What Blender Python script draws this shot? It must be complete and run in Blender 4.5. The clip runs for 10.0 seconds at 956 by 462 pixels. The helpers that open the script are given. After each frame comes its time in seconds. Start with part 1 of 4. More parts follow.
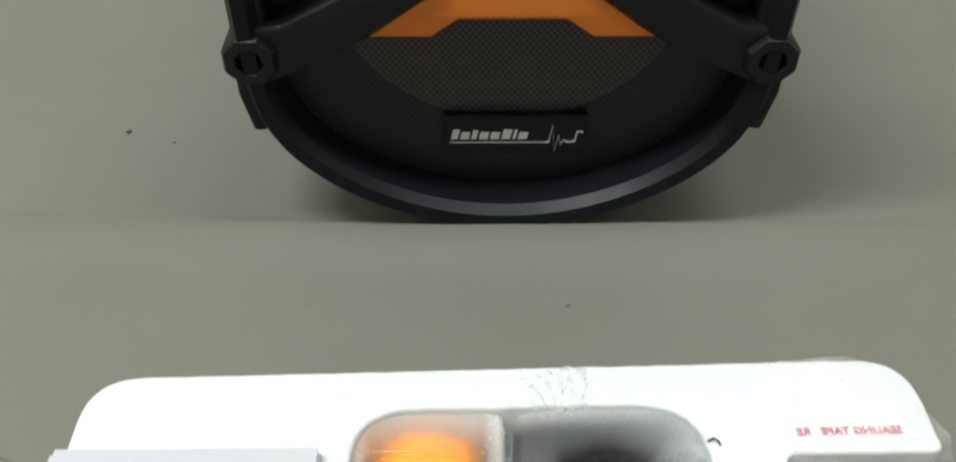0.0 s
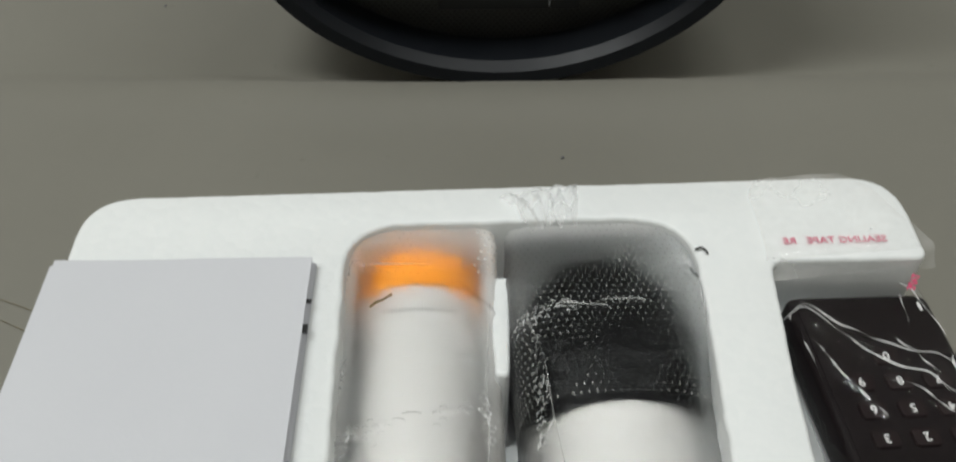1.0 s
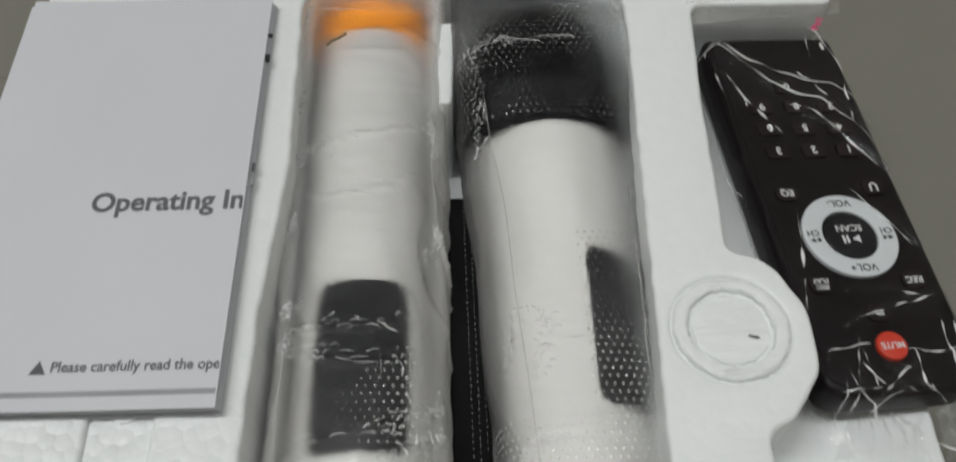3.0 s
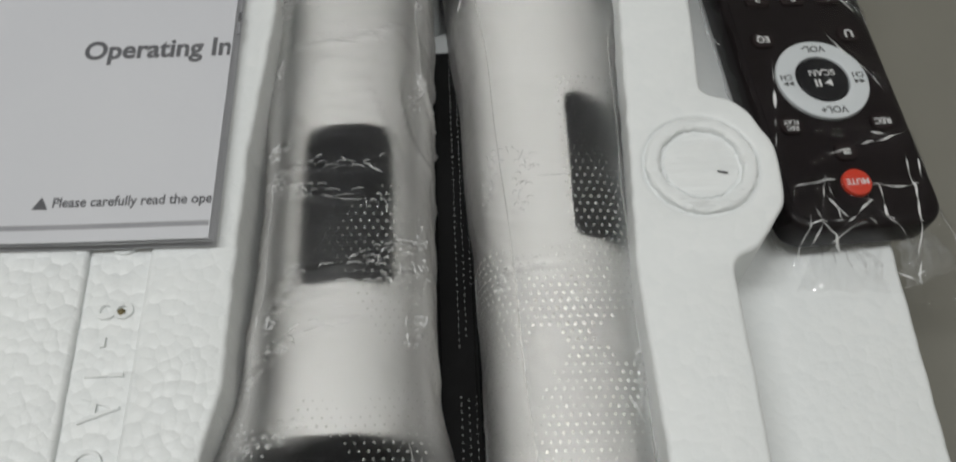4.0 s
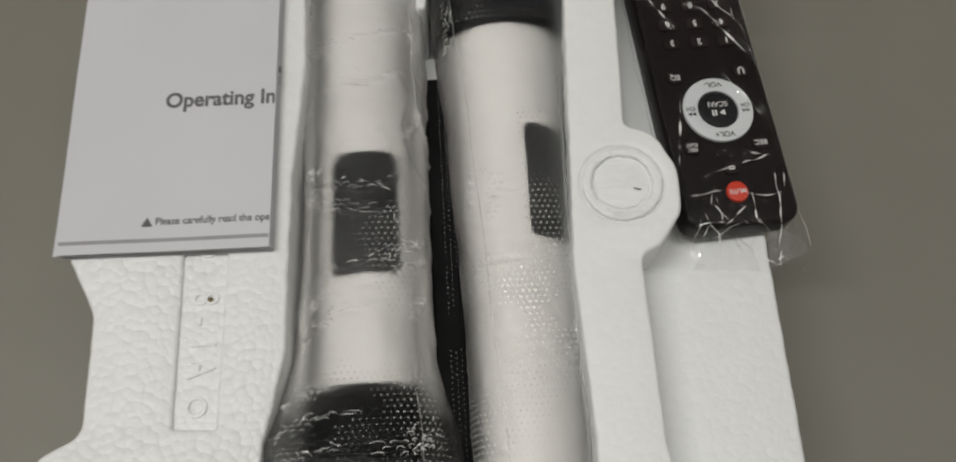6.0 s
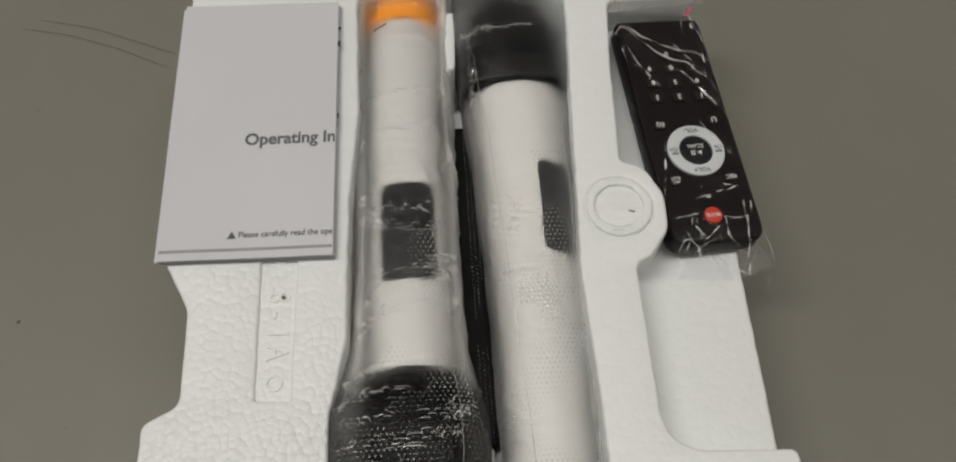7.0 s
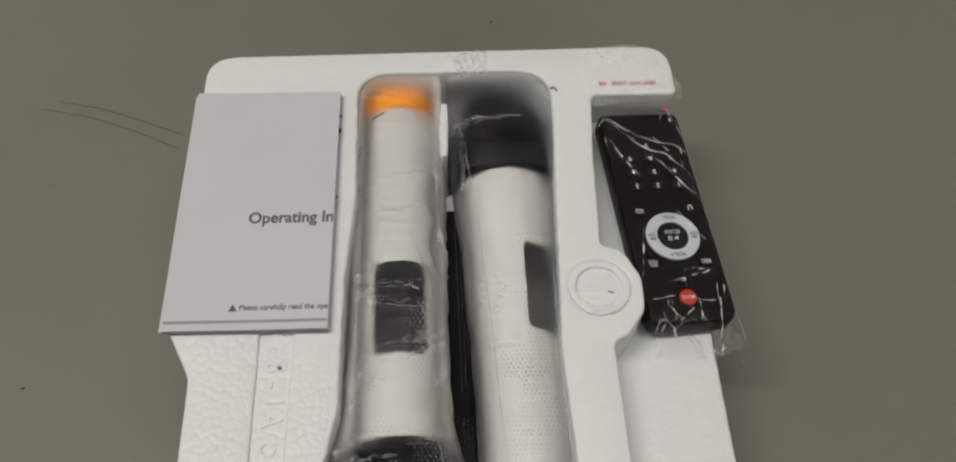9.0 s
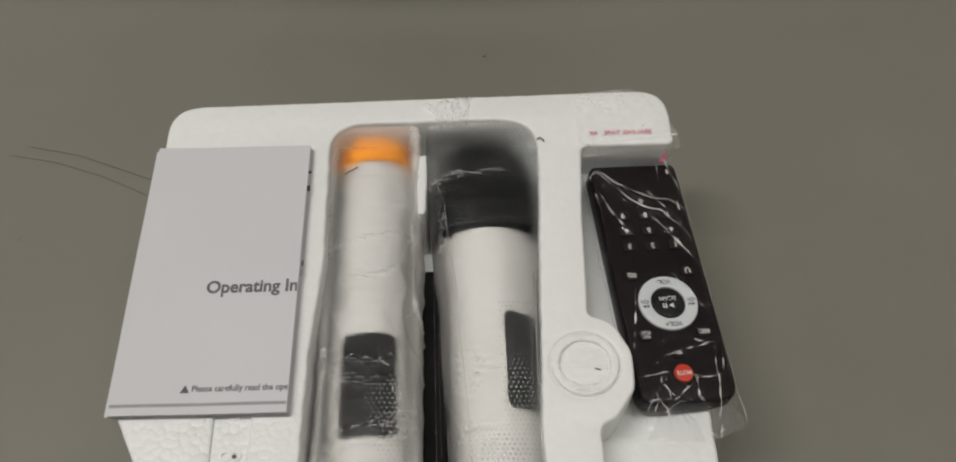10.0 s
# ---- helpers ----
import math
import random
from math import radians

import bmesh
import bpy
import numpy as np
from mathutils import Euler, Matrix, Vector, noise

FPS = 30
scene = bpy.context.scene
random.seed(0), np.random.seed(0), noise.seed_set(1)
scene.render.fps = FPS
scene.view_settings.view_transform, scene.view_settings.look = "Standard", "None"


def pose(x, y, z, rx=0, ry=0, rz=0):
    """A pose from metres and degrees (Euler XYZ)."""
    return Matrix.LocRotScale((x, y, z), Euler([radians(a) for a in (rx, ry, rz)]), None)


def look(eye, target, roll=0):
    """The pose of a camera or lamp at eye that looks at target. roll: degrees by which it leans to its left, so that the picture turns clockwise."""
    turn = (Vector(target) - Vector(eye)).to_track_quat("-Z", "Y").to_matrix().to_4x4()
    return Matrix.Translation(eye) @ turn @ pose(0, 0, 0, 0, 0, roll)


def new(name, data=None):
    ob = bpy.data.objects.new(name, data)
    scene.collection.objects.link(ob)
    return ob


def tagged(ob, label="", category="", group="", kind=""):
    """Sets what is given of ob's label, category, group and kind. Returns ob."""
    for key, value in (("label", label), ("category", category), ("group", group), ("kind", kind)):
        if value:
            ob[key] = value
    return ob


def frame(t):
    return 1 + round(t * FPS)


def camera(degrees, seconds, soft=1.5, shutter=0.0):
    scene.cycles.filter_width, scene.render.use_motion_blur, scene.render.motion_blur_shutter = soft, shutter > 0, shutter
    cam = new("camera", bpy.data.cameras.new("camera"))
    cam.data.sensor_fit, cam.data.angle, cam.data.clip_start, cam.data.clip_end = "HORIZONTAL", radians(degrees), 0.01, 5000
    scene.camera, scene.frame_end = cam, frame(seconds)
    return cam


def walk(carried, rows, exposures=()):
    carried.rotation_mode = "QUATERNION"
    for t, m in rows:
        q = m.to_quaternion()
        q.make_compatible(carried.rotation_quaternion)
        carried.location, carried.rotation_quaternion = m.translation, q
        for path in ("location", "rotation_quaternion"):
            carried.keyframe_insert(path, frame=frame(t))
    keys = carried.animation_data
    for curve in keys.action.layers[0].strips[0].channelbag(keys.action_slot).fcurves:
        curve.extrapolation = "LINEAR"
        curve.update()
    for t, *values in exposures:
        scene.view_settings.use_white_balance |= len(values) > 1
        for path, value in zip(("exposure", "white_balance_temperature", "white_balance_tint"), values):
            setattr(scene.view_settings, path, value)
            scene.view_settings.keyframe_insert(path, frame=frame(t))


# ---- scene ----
cam = camera(53.88, 10.0, soft=2.0, shutter=0.4)
PATH = [
    (0, (0.069, 0.0707, 0.2767), (0.0271, 1.4843, -0.9921), 0.58),
    (0.5, (0.0699, 0.0614, 0.2695), (0.0268, 1.4177, -1.0604), 0.24),
    (1, (0.0725, 0.0521, 0.2601), (0.0318, 1.3443, -1.1322), 0.04),
    (1.5, (0.0742, 0.0472, 0.254), (0.0534, 1.3073, -1.1679), 0.67),
    (2, (0.0773, 0.0379, 0.2511), (0.0685, 1.249, -1.2129), 0.91),
    (2.5, (0.0823, 0.0227, 0.2595), (0.0749, 1.1797, -1.2475), 1.01),
    (2.7, (0.0825, 0.0177, 0.2614), (0.0839, 1.1375, -1.2735), 1.44),
    (4, (0.0903, -0.0055, 0.262), (0.0761, 0.8931, -1.412), 0.14),
    (4.5, (0.0905, -0.0087, 0.258), (0.0842, 0.7677, -1.4761), 0.14),
    (5, (0.092, -0.0143, 0.2567), (0.0753, 0.6767, -1.5132), -0.98),
    (5.5, (0.0938, -0.0115, 0.2982), (0.0957, 0.7293, -1.4515), 0.12),
    (5.7, (0.0978, -0.0088, 0.3212), (0.0885, 0.6861, -1.4471), -0.58),
    (6.8, (0.077, -0.0539, 0.3832), (0.1193, 0.7837, -1.3217), 2.83),
    (7, (0.0784, -0.063, 0.3926), (0.1149, 0.8116, -1.2937), 2.4),
    (7.5, (0.076, -0.0766, 0.411), (0.1126, 0.891, -1.2237), 2.55),
    (8, (0.0785, -0.083, 0.418), (0.1267, 0.9234, -1.1929), 3.16),
    (8.5, (0.0813, -0.0813, 0.4141), (0.1261, 0.9179, -1.2014), 3.57),
    (9, (0.0819, -0.0737, 0.4115), (0.1198, 0.94, -1.1951), 3.25),
    (9.5, (0.0974, -0.0603, 0.4106), (0.113, 0.9845, -1.1763), 1.78),
    (10, (0.1012, -0.0359, 0.3994), (0.0841, 0.9813, -1.2053), 0.39),
]
EXPOSURES = [(0.0, 0.82, 6150, 3), (0.5, 0.50, 6200, 5), (1.0, 0.27, 6250, 6), (1.5, 0.12, 6250, 7), (2.5, -0.05, 6250, 8), (4.5, -0.12, 6300, 8), (5.7, -0.12, 6500, 10), (7.0, -0.14, 6650, 10), (8.5, -0.14, 6600, 10), (9.5, -0.16, 6650, 10), (10.0, -0.05, 6650, 10)]
walk(cam, [(t, look(eye, target, roll)) for t, eye, target, roll in PATH], EXPOSURES)

# ---------------------------------------------------------------- world and light
world = bpy.data.worlds.new("world")
scene.world = world
world.use_nodes = True
world.node_tree.nodes["Background"].inputs[0].default_value = (0.75, 0.85, 1.0, 1)
world.node_tree.nodes["Background"].inputs[1].default_value = 0.05


def unseen_lamp(name, x, y, sx, sy, power, colour):
    d = bpy.data.lights.new(name, "AREA")
    d.shape, d.size, d.size_y, d.energy, d.color = "RECTANGLE", sx, sy, power, colour
    ob = new(name, d)
    ob.matrix_world = pose(x, y, CEIL - 0.09, 0, 0, 0)
    return ob


CEIL = 2.5
# two unseen lamps, added overhead to light the tray and floor
unseen_lamp("added_light_right", 0.75, 0.25, 1.2, 0.25, 11, (1.0, 0.985, 0.955))
unseen_lamp("added_light_left", -0.85, 0.0, 1.2, 0.25, 29, (1.0, 0.985, 0.955))


# ---------------------------------------------------------------- materials
def nodes_of(name):
    m = bpy.data.materials.new(name)
    m.use_nodes = True
    nt = m.node_tree
    return m, nt, nt.nodes["Principled BSDF"], nt.nodes["Material Output"]


def add(nt, kind, **vals):
    n = nt.nodes.new(kind)
    for k, v in vals.items():
        if k in n.inputs:
            n.inputs[k].default_value = v
    return n


def ramp(nt, source, stops):
    r = nt.nodes.new("ShaderNodeValToRGB")
    e = r.color_ramp.elements
    while len(e) < len(stops):
        e.new(0.5)
    for el, (p, c) in zip(e, stops):
        el.position, el.color = p, (*c, 1) if len(c) == 3 else c
    nt.links.new(source, r.inputs[0])
    return r.outputs[0]


def coords(nt):
    return nt.nodes.new("ShaderNodeTexCoord").outputs["Object"]


def noise_tex(nt, scale, detail=3.0, rough=0.55, vec=None):
    n = add(nt, "ShaderNodeTexNoise", Scale=scale, Detail=detail, Roughness=rough)
    nt.links.new(vec if vec is not None else coords(nt), n.inputs["Vector"])
    return n.outputs["Fac"]


def bumped(nt, bsdf, height, strength, dist, chain=None):
    b = add(nt, "ShaderNodeBump", Strength=strength, Distance=dist)
    nt.links.new(height, b.inputs["Height"])
    if chain is not None:
        nt.links.new(chain, b.inputs["Normal"])
    nt.links.new(b.outputs[0], bsdf.inputs["Normal"])
    return b.outputs[0]


def surface(name, dark, light, scale, rough=0.5, grain=400.0, grain_strength=0.1, metallic=0.0, spec=0.5, rough_var=0.08):
    """A two-scale painted, moulded or printed surface."""
    m, nt, p, out = nodes_of(name)
    big = noise_tex(nt, scale, 4)
    nt.links.new(ramp(nt, big, [(0.3, dark), (0.7, light)]), p.inputs["Base Color"])
    rg = add(nt, "ShaderNodeMapRange")
    rg.inputs["To Min"].default_value, rg.inputs["To Max"].default_value = rough - rough_var, rough + rough_var
    nt.links.new(noise_tex(nt, scale * 3.1, 3), rg.inputs["Value"])
    nt.links.new(rg.outputs[0], p.inputs["Roughness"])
    p.inputs["Metallic"].default_value = metallic
    p.inputs["Specular IOR Level"].default_value = spec
    bumped(nt, p, noise_tex(nt, grain, 2), grain_strength, 0.0004)
    return m


def foam_material(name):
    """Expanded polystyrene: fused beads a few millimetres wide, with pits between them."""
    m, nt, p, out = nodes_of(name)
    c = coords(nt)
    warp = add(nt, "ShaderNodeTexNoise", Scale=180.0, Detail=1.0)
    nt.links.new(c, warp.inputs["Vector"])
    mixv = add(nt, "ShaderNodeMix")
    mixv.data_type = "VECTOR"
    mixv.inputs[0].default_value = 0.0012
    nt.links.new(c, mixv.inputs[4])
    nt.links.new(warp.outputs["Color"], mixv.inputs[5])
    cells = add(nt, "ShaderNodeTexVoronoi", Scale=400.0)
    cells.feature, cells.voronoi_dimensions = "SMOOTH_F1", "2D"
    cells.inputs["Smoothness"].default_value = 0.07
    nt.links.new(mixv.outputs[1], cells.inputs["Vector"])
    tint = add(nt, "ShaderNodeTexVoronoi", Scale=400.0)
    tint.voronoi_dimensions = "2D"
    nt.links.new(mixv.outputs[1], tint.inputs["Vector"])
    sep = nt.nodes.new("ShaderNodeSeparateColor")
    nt.links.new(tint.outputs["Color"], sep.inputs[0])
    square = nt.nodes.new("ShaderNodeMath")
    square.operation = "POWER"
    square.inputs[1].default_value = 2.0
    nt.links.new(cells.outputs["Distance"], square.inputs[0])
    turned = nt.nodes.new("ShaderNodeMath")
    turned.operation = "SUBTRACT"
    turned.inputs[0].default_value = 1.0
    nt.links.new(square.outputs[0], turned.inputs[1])
    dome = turned.outputs[0]
    patch = ramp(nt, noise_tex(nt, 14.0, 3, vec=c), [(0.36, (0.40,) * 3), (0.62, (1.0,) * 3)])
    place = nt.nodes.new("ShaderNodeSeparateXYZ")
    nt.links.new(c, place.inputs[0])
    coarse = add(nt, "ShaderNodeMapRange")
    coarse.inputs["From Min"].default_value, coarse.inputs["From Max"].default_value = -0.045, 0.0
    coarse.inputs["To Min"].default_value, coarse.inputs["To Max"].default_value = 1.0, 0.25
    nt.links.new(place.outputs[0], coarse.inputs["Value"])
    beads = nt.nodes.new("ShaderNodeMath")
    beads.operation = "MULTIPLY"
    nt.links.new(patch, beads.inputs[0])
    along = add(nt, "ShaderNodeMapRange")
    along.inputs["From Min"].default_value, along.inputs["From Max"].default_value = -0.07, 0.03
    along.inputs["To Min"].default_value, along.inputs["To Max"].default_value = 1.0, 0.35
    nt.links.new(place.outputs[1], along.inputs["Value"])
    both = nt.nodes.new("ShaderNodeMath")
    both.operation = "MULTIPLY"
    nt.links.new(coarse.outputs[0], both.inputs[0])
    nt.links.new(along.outputs[0], both.inputs[1])
    nt.links.new(both.outputs[0], beads.inputs[1])
    mul = nt.nodes.new("ShaderNodeMath")
    mul.operation = "MULTIPLY"
    nt.links.new(dome, mul.inputs[0])
    nt.links.new(beads.outputs[0], mul.inputs[1])
    mul2 = nt.nodes.new("ShaderNodeMath")
    mul2.operation = "MULTIPLY_ADD"
    nt.links.new(sep.outputs[0], mul2.inputs[0])
    mul2.inputs[1].default_value = 0.02
    nt.links.new(mul.outputs[0], mul2.inputs[2])
    col = ramp(nt, sep.outputs[1], [(0.0, (0.815, 0.835, 0.835)), (1.0, (0.835, 0.852, 0.85))])
    nt.links.new(col, p.inputs["Base Color"])
    p.inputs["Roughness"].default_value = 0.42
    p.inputs["Specular IOR Level"].default_value = 0.5
    first = bumped(nt, p, mul2.outputs[0], 0.55, 0.0012)
    second = bumped(nt, p, noise_tex(nt, 55.0, 3, vec=c), 0.12, 0.0012, first)
    bumped(nt, p, noise_tex(nt, 620.0, 2, vec=c), 0.22, 0.0006, second)
    return m


def floor_material(name):
    """Grey vinyl sheet with faint smudges, scuffs and a fine grain."""
    m, nt, p, out = nodes_of(name)
    c = coords(nt)
    base = ramp(nt, noise_tex(nt, 3.0, 5, 0.6, c), [(0.3, (0.190, 0.183, 0.155)), (0.72, (0.216, 0.208, 0.178))])
    spots = ramp(nt, noise_tex(nt, 95.0, 2, 0.5, c), [(0.73, (1, 1, 1)), (0.8, (0.82, 0.81, 0.79))])
    mx = add(nt, "ShaderNodeMix")
    mx.data_type, mx.blend_type = "RGBA", "MULTIPLY"
    mx.inputs[0].default_value = 0.6
    nt.links.new(base, mx.inputs[6])
    nt.links.new(spots, mx.inputs[7])
    nt.links.new(mx.outputs[2], p.inputs["Base Color"])
    nt.links.new(ramp(nt, noise_tex(nt, 9.0, 4, 0.6, c), [(0.3, (0.42,) * 3), (0.7, (0.58,) * 3)]), p.inputs["Roughness"])
    p.inputs["Specular IOR Level"].default_value = 0.4
    first = bumped(nt, p, noise_tex(nt, 7.0, 3, 0.5, c), 0.25, 0.01)
    bumped(nt, p, noise_tex(nt, 1400.0, 2, 0.5, c), 0.08, 0.0003, first)
    return m


def film_material(name, milk, gloss, gloss_rough, crinkle, crinkle_scale, tint=(0.80, 0.79, 0.77), haze_zones=None, frost=0.0):
    """Thin plastic film: milky in patches, whiter in painted haze zones, with a gloss on its crinkles.
    haze_zones: half width and end place beyond which haze is painted in as white.
    frost: how far the film scatters what shines through it; for closed shells with an outer and an inner face."""
    m, nt, p, out = nodes_of(name)
    nt.nodes.remove(p)
    c = coords(nt)
    if frost:
        clear = add(nt, "ShaderNodeBsdfRefraction", Color=(0.775, 0.775, 0.772, 1), Roughness=frost, IOR=1.45)
    else:
        clear = add(nt, "ShaderNodeBsdfTransparent", Color=(0.985, 0.985, 0.985, 1))
    haze = add(nt, "ShaderNodeBsdfDiffuse", Color=(*tint, 1))
    through_haze = add(nt, "ShaderNodeBsdfTranslucent", Color=(*tint, 1))
    half = add(nt, "ShaderNodeMixShader", Fac=0.12)
    nt.links.new(haze.outputs[0], half.inputs[1])
    nt.links.new(through_haze.outputs[0], half.inputs[2])
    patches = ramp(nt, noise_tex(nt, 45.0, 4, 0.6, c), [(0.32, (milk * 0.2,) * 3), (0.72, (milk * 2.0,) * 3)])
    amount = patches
    if haze_zones:
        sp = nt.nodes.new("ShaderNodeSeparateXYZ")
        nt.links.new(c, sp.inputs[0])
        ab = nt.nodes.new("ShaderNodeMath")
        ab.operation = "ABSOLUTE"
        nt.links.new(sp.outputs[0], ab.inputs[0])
        for source, (lo, hi, top) in ((ab.outputs[0], haze_zones[0]), (sp.outputs[1], haze_zones[1])):
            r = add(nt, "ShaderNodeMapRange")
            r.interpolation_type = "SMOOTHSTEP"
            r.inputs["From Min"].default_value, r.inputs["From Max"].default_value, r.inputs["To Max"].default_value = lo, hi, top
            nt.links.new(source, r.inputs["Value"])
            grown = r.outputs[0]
            if source == ab.outputs[0] and len(haze_zones) > 2:
                # little painted haze along the head, so it stays dark
                less_haze = add(nt, "ShaderNodeMapRange")
                less_haze.inputs["From Min"].default_value, less_haze.inputs["From Max"].default_value = haze_zones[2]
                less_haze.inputs["To Min"].default_value = 0.05
                nt.links.new(sp.outputs[1], less_haze.inputs["Value"])
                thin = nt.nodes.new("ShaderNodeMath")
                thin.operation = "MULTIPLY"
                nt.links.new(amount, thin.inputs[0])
                nt.links.new(less_haze.outputs[0], thin.inputs[1])
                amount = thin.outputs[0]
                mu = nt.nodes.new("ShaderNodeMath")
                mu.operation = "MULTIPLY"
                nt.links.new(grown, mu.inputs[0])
                nt.links.new(less_haze.outputs[0], mu.inputs[1])
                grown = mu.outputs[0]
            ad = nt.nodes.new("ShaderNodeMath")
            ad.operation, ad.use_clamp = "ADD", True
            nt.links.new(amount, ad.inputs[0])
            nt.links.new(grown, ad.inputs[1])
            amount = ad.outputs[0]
    body = nt.nodes.new("ShaderNodeMixShader")
    nt.links.new(amount, body.inputs[0])
    nt.links.new(clear.outputs[0], body.inputs[1])
    nt.links.new(half.outputs[0], body.inputs[2])
    shine = add(nt, "ShaderNodeBsdfGlossy", Roughness=gloss_rough)
    fres = add(nt, "ShaderNodeLayerWeight", Blend=0.5)
    bump = add(nt, "ShaderNodeBump", Strength=crinkle, Distance=0.0012)
    nt.links.new(noise_tex(nt, crinkle_scale, 4, 0.6, c), bump.inputs["Height"])
    nt.links.new(bump.outputs[0], shine.inputs["Normal"])
    nt.links.new(bump.outputs[0], fres.inputs["Normal"])
    steep = nt.nodes.new("ShaderNodeMath")
    steep.operation = "POWER"
    steep.inputs[1].default_value = 5.0
    nt.links.new(fres.outputs["Facing"], steep.inputs[0])
    less = nt.nodes.new("ShaderNodeMath")
    less.operation = "MULTIPLY_ADD"
    less.inputs[1].default_value, less.inputs[2].default_value = 0.5, 0.04 * gloss
    nt.links.new(steep.outputs[0], less.inputs[0])
    mix = nt.nodes.new("ShaderNodeMixShader")
    nt.links.new(less.outputs[0], mix.inputs[0])
    nt.links.new(body.outputs[0], mix.inputs[1])
    nt.links.new(shine.outputs[0], mix.inputs[2])
    nt.links.new(mix.outputs[0], out.inputs["Surface"])
    return m


def bubble_material(name, milk, gloss):
    """The skin of an air bubble: a faint white veil, partly a painted glint, with a soft gloss."""
    m, nt, p, out = nodes_of(name)
    nt.nodes.remove(p)
    clear = add(nt, "ShaderNodeBsdfTransparent", Color=(1, 1, 1, 1))
    veil = add(nt, "ShaderNodeBsdfDiffuse", Color=(0.95, 0.95, 0.94, 1))
    shine = add(nt, "ShaderNodeBsdfGlossy", Roughness=0.22)
    body = add(nt, "ShaderNodeMixShader", Fac=milk)
    nt.links.new(clear.outputs[0], body.inputs[1])
    nt.links.new(veil.outputs[0], body.inputs[2])
    mix = add(nt, "ShaderNodeMixShader", Fac=gloss)
    nt.links.new(body.outputs[0], mix.inputs[1])
    nt.links.new(shine.outputs[0], mix.inputs[2])
    nt.links.new(mix.outputs[0], out.inputs["Surface"])
    return m


def perforated(name, hole, metal, pitch):
    """Punched sheet: staggered round holes, in the plane of x and z."""
    m, nt, p, out = nodes_of(name)
    sp = nt.nodes.new("ShaderNodeSeparateXYZ")
    nt.links.new(coords(nt), sp.inputs[0])

    def math_node(op, a, b=None):
        n = nt.nodes.new("ShaderNodeMath")
        n.operation = op
        for i, v in enumerate((a, b)):
            if v is None:
                continue
            if isinstance(v, (int, float)):
                n.inputs[i].default_value = v
            else:
                nt.links.new(v, n.inputs[i])
        return n.outputs[0]

    a = math_node("COSINE", math_node("MULTIPLY", sp.outputs[0], 2 * math.pi / pitch))
    b = math_node("COSINE", math_node("MULTIPLY", sp.outputs[2], 2 * math.pi / (pitch * 1.2)))
    dots = ramp(nt, math_node("MULTIPLY", a, b), [(0.0, (1, 1, 1)), (0.12, (1, 1, 1)), (0.34, (0, 0, 0))])
    mx = add(nt, "ShaderNodeMix")
    mx.data_type = "RGBA"
    nt.links.new(dots, mx.inputs[0])
    mx.inputs[6].default_value, mx.inputs[7].default_value = (*hole, 1), (*metal, 1)
    nt.links.new(mx.outputs[2], p.inputs["Base Color"])
    p.inputs["Roughness"].default_value = 0.45
    bumped(nt, p, dots, 0.6, 0.0005)
    return m


M_FOAM = foam_material("white_polystyrene")
M_FLOOR = floor_material("grey_vinyl")
M_WALL = surface("wall_paint", (0.62, 0.60, 0.56), (0.68, 0.66, 0.62), 2.0, 0.7, 300, 0.1)
M_CEIL = surface("ceiling_paint", (0.74, 0.73, 0.70), (0.80, 0.79, 0.76), 2.0, 0.8, 300, 0.1)
M_LAMP = surface("lamp_housing", (0.75, 0.75, 0.74), (0.8, 0.8, 0.79), 5.0, 0.5, 300, 0.05)
M_PAPER = surface("white_paper", (0.60, 0.605, 0.64), (0.64, 0.645, 0.675), 9.0, 0.75, 900, 0.12, spec=0.2)
M_INK = surface("grey_ink", (0.10, 0.10, 0.11), (0.14, 0.14, 0.15), 60.0, 0.7, 900, 0.05, spec=0.2)
M_INK_SOFT = surface("pale_grey_ink", (0.30, 0.30, 0.32), (0.36, 0.36, 0.38), 60.0, 0.7, 900, 0.05, spec=0.2)
M_BLACKINK = surface("black_ink", (0.012, 0.012, 0.013), (0.02, 0.02, 0.02), 60.0, 0.6, 900, 0.05)
M_WHITE = surface("white_plastic", (0.60, 0.59, 0.57), (0.635, 0.625, 0.605), 14.0, 0.55, 700, 0.04)
M_ORANGE = surface("orange_plastic", (0.90, 0.29, 0.010), (0.95, 0.34, 0.014), 25.0, 0.35, 700, 0.04)
M_ORANGE_PAINT = surface("orange_paint", (0.62, 0.165, 0.012), (0.70, 0.19, 0.016), 25.0, 0.42, 900, 0.06)
M_GLOSSBLACK = surface("gloss_black", (0.010, 0.010, 0.012), (0.018, 0.018, 0.020), 30.0, 0.30, 700, 0.03, spec=0.2)
M_BLACK = surface("black_plastic", (0.005, 0.005, 0.006), (0.010, 0.010, 0.011), 30.0, 0.42, 1500, 0.12, spec=0.3)
M_BUMPER = surface("bumper_plastic", (0.005, 0.006, 0.008), (0.008, 0.0095, 0.012), 25.0, 0.40, 1800, 0.15, spec=0.22)
M_POUCH = surface("black_pouch", (0.003, 0.003, 0.003), (0.007, 0.007, 0.007), 60.0, 0.7, 900, 0.2, spec=0.1)
M_REMOTE = surface("remote_black", (0.007, 0.005, 0.0055), (0.010, 0.007, 0.008), 40.0, 0.40, 1800, 0.03, spec=0.14)
